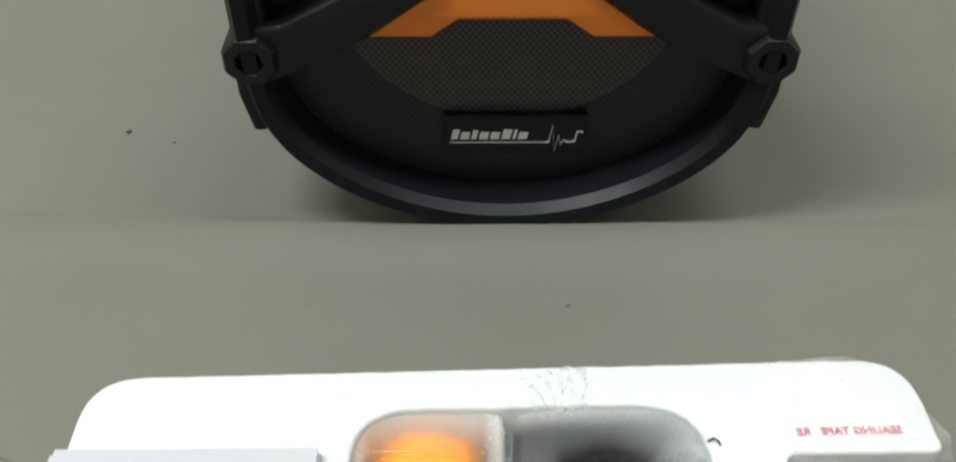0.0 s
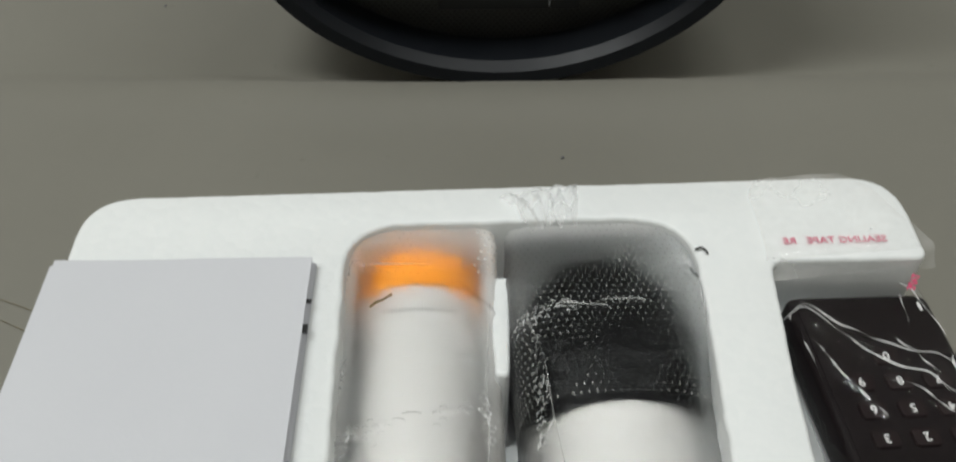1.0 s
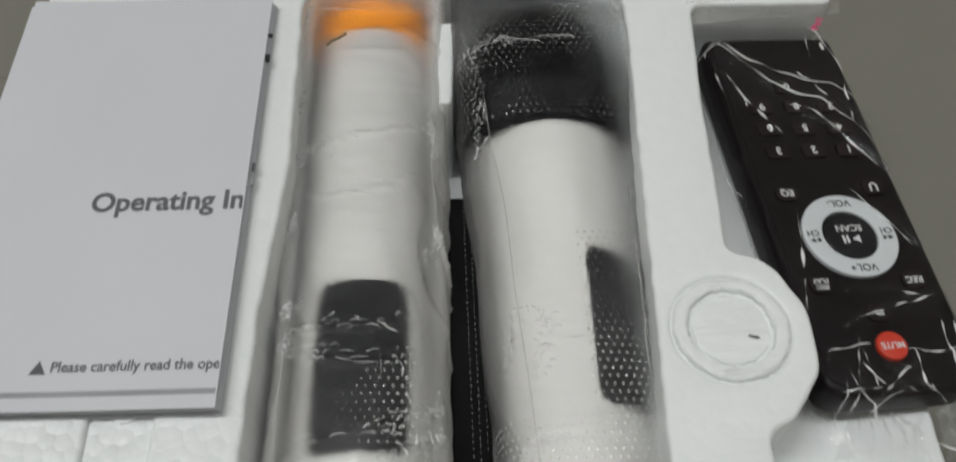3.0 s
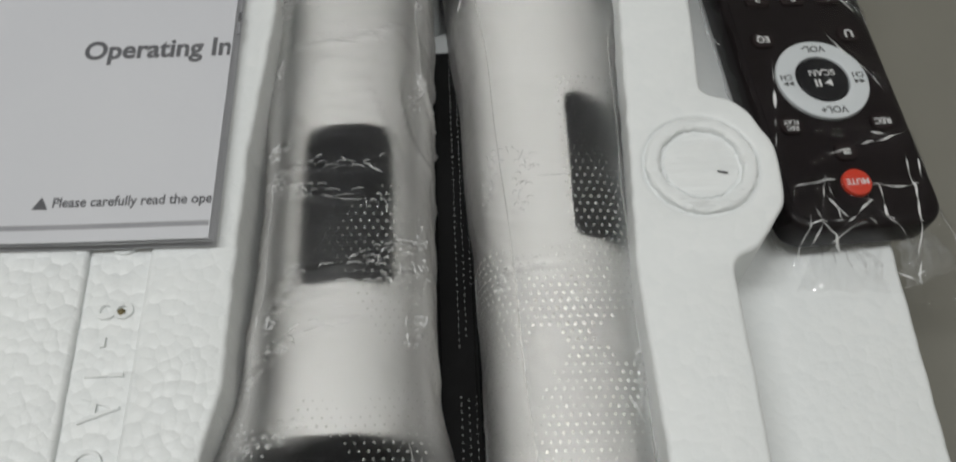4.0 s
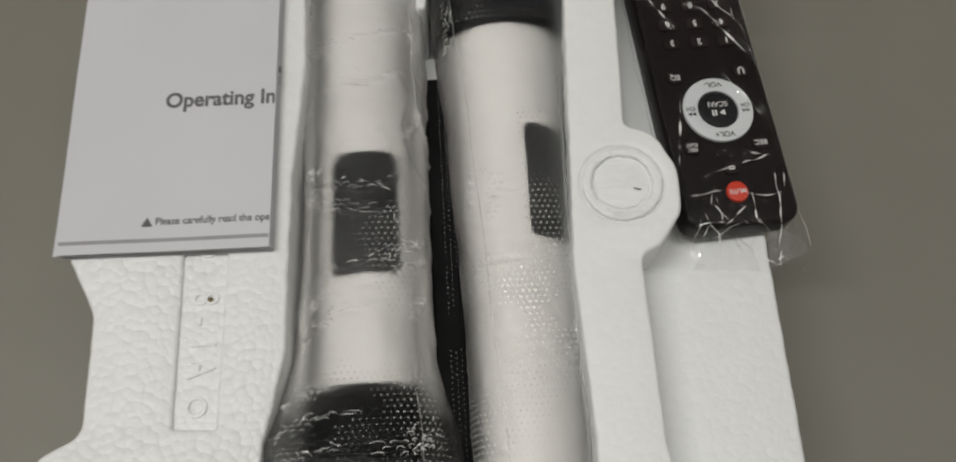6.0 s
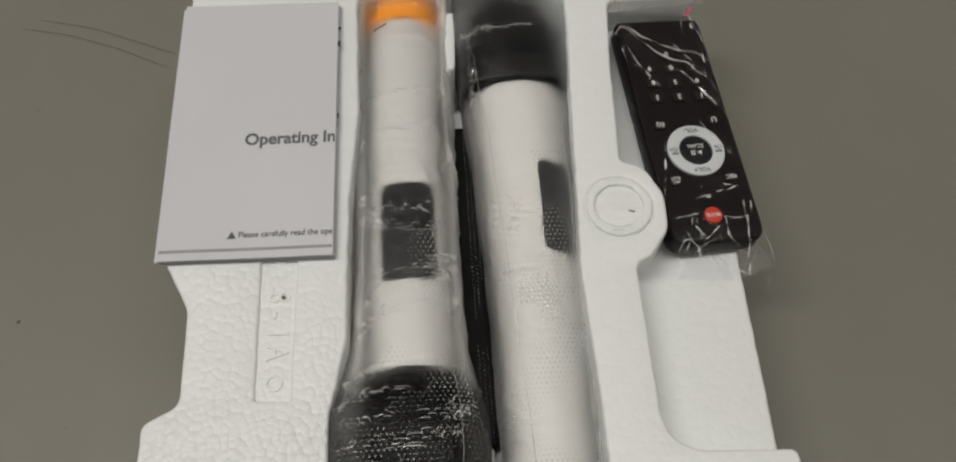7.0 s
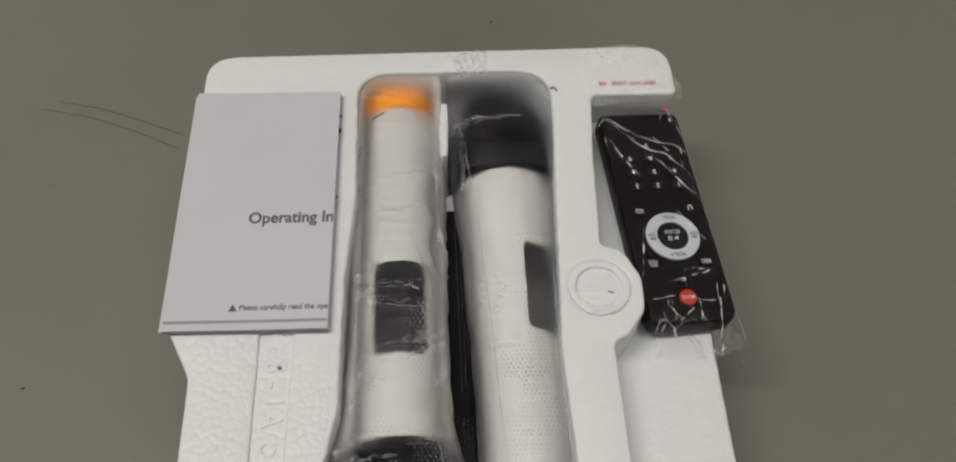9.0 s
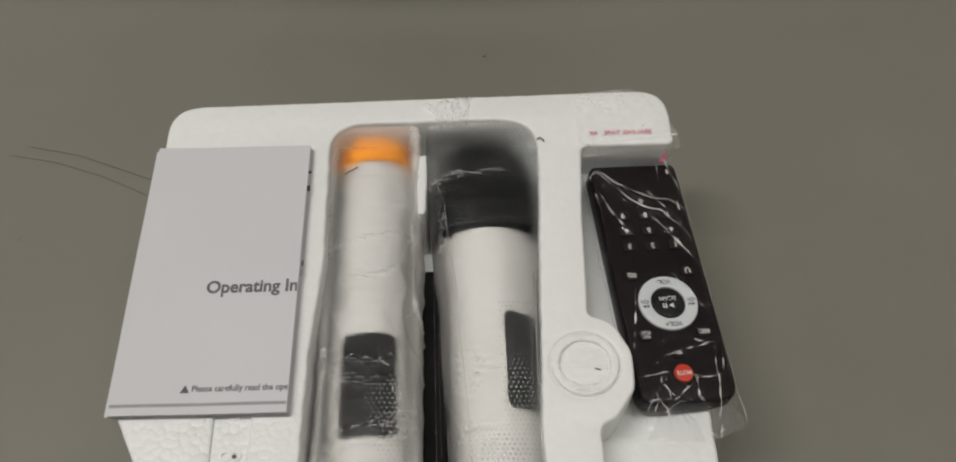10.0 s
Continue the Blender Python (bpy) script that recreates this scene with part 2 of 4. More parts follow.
M_BUTTON = surface("button_rubber", (0.010, 0.006, 0.0065), (0.017, 0.010, 0.011), 60.0, 0.55, 1500, 0.1, spec=0.15)
M_RING = surface("ring_rubber", (0.60, 0.63, 0.65), (0.66, 0.69, 0.71), 60.0, 0.5, 1500, 0.05)
M_PRINT = surface("white_print", (0.66, 0.66, 0.66), (0.74, 0.74, 0.74), 60.0, 0.5, 900, 0.02)
M_RED = surface("red_rubber", (0.55, 0.035, 0.014), (0.64, 0.05, 0.02), 60.0, 0.45, 900, 0.04)
M_REDINK = surface("red_ink", (0.62, 0.06, 0.16), (0.70, 0.08, 0.20), 60.0, 0.5, 900, 0.02)
M_BRONZE = surface("brown_speck", (0.10, 0.08, 0.03), (0.20, 0.15, 0.05), 300.0, 0.5, 900, 0.1)
M_MESH = surface("grille_black", (0.006, 0.006, 0.0065), (0.012, 0.012, 0.013), 80.0, 0.5, 2600, 0.6, spec=0.05)
M_PERF = perforated("perforated_dark", (0.001, 0.001, 0.001), (0.015, 0.014, 0.013), 0.0027)
M_PERF2 = perforated("perforated_light", (0.002, 0.002, 0.002), (0.056, 0.049, 0.045), 0.0027)
# painted haze whitens the sides and far ends of both sleeves
M_WRAP = film_material("bubble_wrap", 0.014, 0.10, 0.22, 0.7, 260.0, haze_zones=((0.0140, 0.0200, 0.54), (0.160, 0.172, 0.22), (-0.012, 0.012)), frost=0.55)
M_WRAP_HEAD = film_material("bubble_wrap_over_head", 0.014, 0.08, 0.22, 0.7, 260.0, haze_zones=((0.0170, 0.0235, 0.38), (0.046, 0.0545, 0.36), (-0.002, -0.030)), frost=0.42)
M_BUBBLE = bubble_material("bubble_skin", 0.30, 0.30)
M_BAG = film_material("clear_bag", 0.002, 0.45, 0.05, 0.05, 90.0)
M_TAPE = film_material("tape_film", 0.22, 1.3, 0.10, 0.2, 160.0)
M_TUFT = film_material("crumpled_film", 0.38, 1.5, 0.08, 0.2, 160.0, (0.92, 0.92, 0.92))
M_CORNER = film_material("crumpled_bag", 0.10, 2.2, 0.06, 0.3, 160.0, (0.92, 0.92, 0.92))
# whitened film: its colour stands in for the glint of creases
M_GLINT = film_material("white_glint_film", 0.68, 4.0, 0.12, 0.1, 300.0, (0.95, 0.95, 0.95))


# ---------------------------------------------------------------- mesh helpers
def finish(bm, name, material, smooth=30):
    bmesh.ops.recalc_face_normals(bm, faces=bm.faces)
    me = bpy.data.meshes.new(name)
    bm.to_mesh(me)
    bm.free()
    me.materials.append(material)
    if smooth:
        me.polygons.foreach_set("use_smooth", [True] * len(me.polygons))
        me.set_sharp_from_angle(angle=radians(smooth))
    return me


def part(name, bm, material, parent, label="", at=None, smooth=30):
    ob = new(name, finish(bm, name, material, smooth))
    ob.parent = parent
    if at is not None:
        ob.matrix_basis = at
    return tagged(ob, label) if label else ob


def thing(name, m, label, category, group="", kind=""):
    ob = new(name)
    ob.empty_display_size = 0.02
    ob.matrix_basis = m
    return tagged(ob, label, category, group, kind)


def box(sx, sy, sz, bevel=0.0, seg=2, centre=(0, 0, 0)):
    bm = bmesh.new()
    bmesh.ops.create_cube(bm, size=1, matrix=Matrix.Translation(centre) @ Matrix.Diagonal((sx, sy, sz, 1)))
    if bevel:
        bmesh.ops.bevel(bm, geom=bm.edges[:], offset=bevel, segments=seg, profile=0.5, affect="EDGES")
    return bm


def rounded(corners, step=0.0015, wobble=0.0):
    """A closed outline from (x, y, radius) corners, resampled at even steps."""
    pts, n = [], len(corners)
    for i in range(n):
        p0, p1, p2 = (Vector(corners[(i + k) % n][:2]) for k in (-1, 0, 1))
        r = corners[i][2]
        a, b = (p0 - p1).normalized(), (p2 - p1).normalized()
        ang = a.angle(b)
        if r <= 0 or ang > 3.12:
            pts.append(p1)
            continue
        d = min(r / math.tan(ang / 2), 0.48 * (p0 - p1).length, 0.48 * (p2 - p1).length)
        s, e = p1 + a * d, p1 + b * d
        for k in range(9):
            t = k / 8
            pts.append((1 - t) ** 2 * s + 2 * t * (1 - t) * p1 + t * t * e)
    out = []
    for i, p in enumerate(pts):
        q = pts[(i + 1) % len(pts)]
        m = max(1, int((q - p).length / step))
        out += [p.lerp(q, k / m) for k in range(m)]
    if wobble:
        out = [p + wobble * Vector((noise.noise((p.x * 220, p.y * 220, 0)), noise.noise((p.x * 220, p.y * 220, 9)))) for p in out]
    return out


def slab(outlines, z0, z1, edge=0.0):
    """A filled plate with holes: the first outline is its rim, the others are holes; edge rounds the rims."""
    cu = bpy.data.curves.new("slab", "CURVE")
    cu.dimensions, cu.fill_mode = "2D", "BOTH"
    cu.extrude = (z1 - z0) / 2 - edge
    cu.bevel_depth, cu.offset, cu.bevel_resolution = edge, -edge, 2
    for o in outlines:
        s = cu.splines.new("POLY")
        s.points.add(len(o) - 1)
        for p, q in zip(s.points, o):
            p.co = (q[0], q[1], 0, 1)
        s.use_cyclic_u = True
    return curve_bm(cu, Matrix.Translation((0, 0, (z0 + z1) / 2)))


def curve_bm(cu, m=None):
    ob = bpy.data.objects.new("tmp", cu)
    scene.collection.objects.link(ob)
    me = bpy.data.meshes.new_from_object(ob.evaluated_get(bpy.context.evaluated_depsgraph_get()))
    bm = bmesh.new()
    bm.from_mesh(me)
    bmesh.ops.remove_doubles(bm, verts=bm.verts, dist=1e-6)
    if m is not None:
        bm.transform(m)
    bpy.data.objects.remove(ob)
    bpy.data.curves.remove(cu)
    bpy.data.meshes.remove(me)
    return bm


def letters(text, size, m, thick=0.00008, align="CENTER", bold=0.0, squeeze=1.0):
    cu = bpy.data.curves.new("letters", "FONT")
    cu.body, cu.size, cu.extrude, cu.offset = text, size, thick, bold * size
    cu.align_x, cu.align_y = align, "CENTER"
    cu.resolution_u = 4
    return curve_bm(cu, m @ Matrix.Diagonal((squeeze, 1, 1, 1)))


def merge(target, *others):
    for o in others:
        me = bpy.data.meshes.new("tmp")
        o.to_mesh(me)
        target.from_mesh(me)
        o.free()
        bpy.data.meshes.remove(me)
    return target


def loft(rings, closed=True, caps=True):
    bm = bmesh.new()
    rows = [[bm.verts.new(p) for p in r] for r in rings]
    n = len(rows[0])
    for a, b in zip(rows, rows[1:]):
        for i in range(n if closed else n - 1):
            j = (i + 1) % n
            bm.faces.new((a[i], a[j], b[j], b[i]))
    if caps and closed:
        bm.faces.new(rows[0])
        bm.faces.new(rows[-1])
    return bm


def lathe(profile, seg=48, axis="Y"):
    """Rings of (place along the axis, radius)."""
    rings = []
    for s, r in profile:
        ring = []
        for k in range(seg):
            a = 2 * math.pi * k / seg
            c, d = r * math.cos(a), r * math.sin(a)
            ring.append((c, s, d) if axis == "Y" else (c, d, s))
        rings.append(ring)
    return loft(rings)


def tube(points, radius, seg=6):
    cu = bpy.data.curves.new("tube", "CURVE")
    cu.dimensions, cu.bevel_depth, cu.bevel_resolution, cu.use_fill_caps = "3D", radius, seg // 4, True
    s = cu.splines.new("POLY")
    s.points.add(len(points) - 1)
    for p, q in zip(s.points, points):
        p.co = (*q, 1)
    return curve_bm(cu)


def smooth_step(a, b, x):
    t = min(1, max(0, (x - a) / (b - a)))
    return t * t * (3 - 2 * t)


# ---------------------------------------------------------------- floor, walls, ceiling
ROOM = 1.9


def floor_height(x, y):
    """A flat sheet with one shallow crease where the loudspeaker stands."""
    line = 0.3825 + 0.05 * max(0, x - 0.02) - 0.02 * max(0, -x)
    fade = math.exp(-((x - 0.07) / 0.28) ** 2)
    rise = 0.0035 * math.exp(-((y - line + 0.012) / 0.016) ** 2) * (y <= line - 0.012) + 0.0035 * (1 - smooth_step(line - 0.012, line + 0.006, y)) * (y > line - 0.012)
    return fade * (rise - 0.0035 * math.exp(-((y - line - 0.03) / 0.03) ** 2) * (y > line)) - 0.0


def make_floor():
    xs = sorted(set([-ROOM, -1.2, -0.8] + [round(-0.6 + 0.02 * i, 4) for i in range(68)] + [1.0, 1.4, ROOM]))
    ys = sorted(set([-ROOM, -1.0, -0.5, -0.2] + [round(0.0 + 0.02 * i, 4) for i in range(17)] + [round(0.33 + 0.003 * i, 4) for i in range(40)] + [0.47, 0.55, 0.65, 0.8, 1.0, 1.4, ROOM]))
    bm = bmesh.new()
    rows = [[bm.verts.new((x, y, floor_height(x, y) if abs(x) < 1 and 0.2 < y < 0.6 else 0)) for x in xs] for y in ys]
    for a, b in zip(rows, rows[1:]):
        for i in range(len(xs) - 1):
            bm.faces.new((a[i], a[i + 1], b[i + 1], b[i]))
    ob = new("floor", finish(bm, "floor", M_FLOOR, 60))
    tagged(ob, "plain grey vinyl floor sheet with a faint crease", "floor", kind="structure")


make_floor()
# unseen walls and ceiling, added to close the room and bounce the light
for nm, cx, cy, sx, sy in (("wall_north", 0, ROOM + 0.05, 2 * ROOM + 0.2, 0.1), ("wall_south", 0, -ROOM - 0.05, 2 * ROOM + 0.2, 0.1),
                           ("wall_east", ROOM + 0.05, 0, 0.1, 2 * ROOM), ("wall_west", -ROOM - 0.05, 0, 0.1, 2 * ROOM)):
    ob = new(nm, finish(box(sx, sy, CEIL, 0, 2, (cx, cy, CEIL / 2)), nm, M_WALL, 0))
    tagged(ob, "unseen plain wall added to close the room", "wall", kind="structure")
tagged(new("ceiling", finish(box(2 * ROOM + 0.2, 2 * ROOM + 0.2, 0.1, 0, 2, (0, 0, CEIL + 0.05)), "ceiling", M_CEIL, 0)), "unseen plain ceiling added to close the room", "ceiling", kind="structure")
# unseen housings, added above the two lamps
for cx, cy in ((0.75, 0.25), (-0.85, 0.0)):
    lamp = thing("added_light_housing", pose(cx, cy, CEIL), "unseen white lamp housing added under the ceiling", "ceiling light", "ceiling lights")
    part("housing", box(1.26, 0.31, 0.08, 0.006, 2, (0, 0, -0.04)), M_LAMP, lamp)


# ---------------------------------------------------------------- polystyrene tray
TRAY = pose(0.07, 0.12, 0, 0, 0, 3.2)
TOP, LEDGE, PIT = 0.085, 0.0645, 0.044


def make_tray():
    tray = thing("polystyrene_tray", TRAY, "white moulded polystyrene packing tray holding the accessories", "packing tray", kind="")
    left_side = [(-0.1022, -0.205, 0.012), (-0.1022, -0.0905, 0.006), (-0.0902, -0.085, 0.006), (-0.0902, -0.050, 0.012), (-0.0993, -0.032, 0.012)]
    rear_side = [(-0.0993, 0.1088, 0.014), (0.1142, 0.1126, 0.015)]
    rim_low = rounded(rear_side + [(0.1155, 0.081, 0.003), (0.1155, -0.205, 0.012)] + left_side, 0.0016, 0.00022)
    rim_core = rounded([(-0.098, 0.1075, 0.014), (0.1125, 0.111, 0.016), (0.1140, 0.080, 0.003), (0.1140, -0.203, 0.012), (-0.0885, -0.203, 0.012)], 0.004)
    rim_top = rounded(rear_side + [(0.1142, 0.083, 0.003), (0.0750, 0.083, 0.004), (0.0722, 0.049, 0.02), (0.0707, 0.012, 0.008),
                       (0.0700, 0.0035, 0.004), (0.0790, 0.0005, 0.010), (0.0850, -0.0120, 0.010), (0.0846, -0.0265, 0.010), (0.0765, -0.0375, 0.006), (0.0707, -0.0400, 0.004), (0.0712, -0.1088, 0.016), (0.1150, -0.1105, 0.003), (0.1150, -0.205, 0.012)] + left_side, 0.0016, 0.00022)
    pit = rounded([(-0.0305, 0.0972, 0.015), (0.0575, 0.0985, 0.017), (0.0556, 0.060, 0.03), (0.0500, -0.043, 0.03), (0.0515, -0.085, 0.03), (0.0515, -0.19, 0.01),
                   (-0.040, -0.19, 0.01), (-0.0405, -0.092, 0.02), (-0.0345, -0.065, 0.02), (-0.0335, -0.010, 0.05), (-0.0300, 0.03, 0.05)], 0.0016, 0.0004)
    plate = rounded([(-0.0650, -0.0270, 0.001), (-0.0521, -0.0270, 0.001), (-0.0534, -0.0852, 0.001), (-0.0652, -0.0845, 0.001)], 0.0016, 0.0002)
    hole = lambda r, cx, cy: [Vector((cx + r * math.cos(a), cy + r * math.sin(a))) for a in [2 * math.pi * k / 90 for k in range(90)]]
    boss = hole(0.0128, 0.0672, -0.0166)
    body = merge(slab([rim_core], 0.0, PIT), slab([rim_low, pit], 0.0, LEDGE, 0.0015))
    upper = slab([rim_top, pit, plate, boss], LEDGE - 0.002, TOP, 0.0012)
    floor_plate = slab([rounded([(-0.0643, -0.026, 0), (-0.051, -0.026, 0), (-0.051, -0.0865, 0), (-0.0645, -0.0865, 0)], 0.003, 0.0003)], 0.06, TOP - 0.0011)
    disc = slab([hole(0.0134, 0.0672, -0.0166)], 0.06, TOP - 0.0007)
    slot = slab([rounded([(-0.0668, -0.026, 0), (-0.060, -0.026, 0), (-0.060, -0.0865, 0), (-0.0668, -0.0865, 0)], 0.003)], 0.06, TOP - 0.0014)
    ring = slab([hole(0.0124, 0.0672, -0.0166), hole(0.0092, 0.0672, -0.0166)], 0.07, TOP + 0.0010, 0.0009)
    knob = slab([hole(0.0084, 0.0672, -0.0166)], 0.07, TOP - 0.0002, 0.0005)
    for bm in (ring, knob, disc):
        for v in bm.verts:
            if v.co.z > TOP - 0.004:
                p = v.co * 900
                v.co += Vector((noise.noise(p), noise.noise(p + Vector((7, 0, 0))), 0.8 * noise.noise(p + Vector((0, 9, 0))))) * 0.00045
    bridge = slab([rounded([(0.0045, 0.086, 0.001), (0.0105, 0.086, 0.001), (0.0092, 0.056, 0.002), (0.0060, 0.056, 0.002)], 0.0016, 0.0003)], 0.035, TOP - 0.008, 0.001)
    near_bridge = slab([rounded([(0.0030, -0.096, 0.002), (0.0160, -0.096, 0.002), (0.0160, -0.195, 0.003), (0.0030, -0.195, 0.003)], 0.0016, 0.0003)], 0.035, 0.052, 0.001)
    ob = part("tray_body", merge(body, upper, floor_plate, slot, disc, ring, knob, bridge, near_bridge), M_FOAM, tray, smooth=35)
    # moulded characters run along the plate, and a small ring stands below them
    mark = bmesh.new()
    for sign, y in (("8", -0.0468), ("-", -0.0537), ("1", -0.0607), ("A", -0.0676)):
        merge(mark, letters(sign, 0.0112, pose(-0.0586, y, TOP - 0.0011, 0, 0, -90), 0.0006, squeeze=0.8))
    merge(mark, slab([hole(0.0030, -0.0590, -0.0786), hole(0.0021, -0.0590, -0.0786)], TOP - 0.0014, TOP - 0.0005, 0.0001))
    merge(mark, slab([hole(0.0030, -0.0580, -0.0310), hole(0.0021, -0.0580, -0.0310)], TOP - 0.0014, TOP - 0.0005, 0.0001))
    part("moulded_mark", mark, M_FOAM, tray, "raised moulded characters")
    return tray


make_tray()
# a stray brown speck, a dark fibre and specks on the tray
speck = thing("speck", pose(0.0161, 0.0697, TOP - 0.0006), "small brown speck lying on the polystyrene", "speck")
bm = bmesh.new()
bmesh.ops.create_icosphere(bm, subdivisions=2, radius=0.0008, matrix=Matrix.Diagonal((1, 1, 0.6, 1)))
part("grain", bm, M_BRONZE, speck)
fibre = thing("fibre", pose(0.1215, 0.2095, TOP), "short black fibre lying on the polystyrene", "fibre")
part("strand", tube([(0, 0, 0.0006), (0.0015, 0.0006, 0.0009), (0.0026, -0.0002, 0.0008), (0.0031, -0.0012, 0.0005)], 0.00028), M_BLACKINK, fibre)
dent = thing("fibre", pose(0.1415, 0.1055, TOP + 0.0002), "short grey fibre on the moulded round boss", "fibre")
part("strand", tube([(0, 0, 0), (0.0012, -0.0004, 0.0003), (0.0022, -0.0005, 0.0001)], 0.0002), M_INK, dent)


scrap = thing("fibre", pose(0.0418, 0.1935, TOP - 0.0045), "short olive brown fibre on the bubble wrap", "fibre")
part("strand", tube([(0, -0.0008, 0), (0.0015, 0.0004, 0.0006), (0.0032, 0.0010, 0.0010), (0.0052, 0.0024, 0.0014)], 0.00035), M_BRONZE, scrap)


# ---------------------------------------------------------------- booklet
def make_booklet():
    bk = thing("booklet", pose(0.0005, 0.1405, TOP, 0, 0, 2.6), "white folded operating instruction booklet lying on the tray", "booklet")

    def leaf(x0, x1, y0, y1, z, lift, skew=0.0, thick=0.00022):
        nx, ny = 14, 20
        rings = []
        for side in (0, 1):
            rows = []
            for j in range(ny + 1):
                v = j / ny
                row = []
                for i in range(nx + 1):
                    u = i / nx
                    zz = z + lift * (0.35 * u * u + 0.65 * (1 - v) ** 2 * 0.5) + 0.0004 * noise.noise((u * 2.3, v * 2.9, z * 900))
                    row.append(Vector((x0 + (x1 - x0) * u + skew * (1 - v), y0 + (y1 - y0) * v, zz + side * thick)))
                rows.append(row)
            rings.append(rows)
        bm = bmesh.new()
        vs = [[[bm.verts.new(p) for p in row] for row in rows] for rows in rings]
        for j in range(ny):
            for i in range(nx):
                for s in (0, 1):
                    bm.faces.new((vs[s][j][i], vs[s][j][i + 1], vs[s][j + 1][i + 1], vs[s][j + 1][i]))
        rim = [(0, i) for i in range(nx)] + [(j, nx) for j in range(ny)] + [(ny, i) for i in range(nx, 0, -1)] + [(j, 0) for j in range(ny, 0, -1)]
        for (a, b), (c, d) in zip(rim, rim[1:] + rim[:1]):
            bm.faces.new((vs[0][a][b], vs[0][c][d], vs[1][c][d], vs[1][a][b]))
        return bm

    L, R, B, T = -0.0325, 0.0305, -0.0575, 0.0595
    for k, (dx, dr, db) in enumerate(((0.0006, 0.0001, 0.0), (0.0, -0.0001, 0.0006), (0.0003, 0.0, 0.0003), (0.0, -0.0003, 0.0))):
        part("leaf", leaf(L + dx - 0.0004 * k, R + dr, B + db, T - 0.0003 * k, 0.0003 + 0.0006 * k, 0.0008 + 0.0003 * k), M_PAPER, bk)
    cover = part("cover", leaf(L, R - 0.0006, B, T, 0.0030, 0.0018, 0.0), M_PAPER, bk, "white cover printed with grey words")

    def z_at(x, y):
        u, v = (x - L) / (R - L), (y - B) / (T - B)
        return 0.0030 + 0.0018 * (0.35 * u * u + 0.325 * (1 - v) ** 2) + 0.0004 * noise.noise((u * 2.3, v * 2.9, 2.7)) + 0.00022

    def printed(name, bm, mat):
        for v in bm.verts:
            v.co.z = z_at(v.co.x, v.co.y) + 0.00005 + (0.00003 if v.co.z > 0 else 0)
        # what runs past the fold is cut off at the cover's edge
        bmesh.ops.bisect_plane(bm, geom=bm.verts[:] + bm.edges[:] + bm.faces[:], plane_co=(R - 0.0009, 0, 0), plane_no=(1, 0, 0), clear_outer=True)
        part(name, bm, mat, cover)

    printed("title_text", letters("Operating In", 0.0073, pose(-0.0046, -0.0070, 0), 0.00003, "LEFT", 0.028, 0.925), M_INK)
    printed("notice_text", letters("Please carefully read the ope", 0.00335, pose(-0.0043, -0.0480, 0), 0.00003, "LEFT", 0.018, 0.875), M_INK)
    tri = slab([[Vector((-0.0084, -0.0495)), Vector((-0.0050, -0.0495)), Vector((-0.0067, -0.0464))]], -0.00003, 0.00003)
    printed("warning_triangle", tri, M_INK)
    bar = bmesh.new()
    n = 24
    rows = [[bar.verts.new((L + 0.0003 + (R - L - 0.0012) * i / n, y, 0)) for i in range(n + 1)] for y in (B + 0.0030, B + 0.0042)]
    for i in range(n):
        bar.faces.new((rows[0][i], rows[0][i + 1], rows[1][i + 1], rows[1][i]))
    printed("grey_rule", bar, M_INK_SOFT)
    # printed scraps that show on the inner leaves past the cover's edge
    for y, h, m in ((0.0465, 0.0012, M_BLACKINK), (0.0385, 0.0026, M_BLACKINK), (0.0035, 0.0022, M_INK), (-0.0005, 0.0030, M_INK_SOFT)):
        part("printed_scrap", box(0.0012, h, 0.0003, 0, 1, (R - 0.0002, y, 0.0028)), m, bk)
    for y, h in ((0.006, 0.004), (-0.004, 0.003)):
        part("printed_scrap", box(0.0011, h, 0.0004, 0, 1, (L - 0.0007, y, 0.0021)), M_PAPER, bk)


make_booklet()


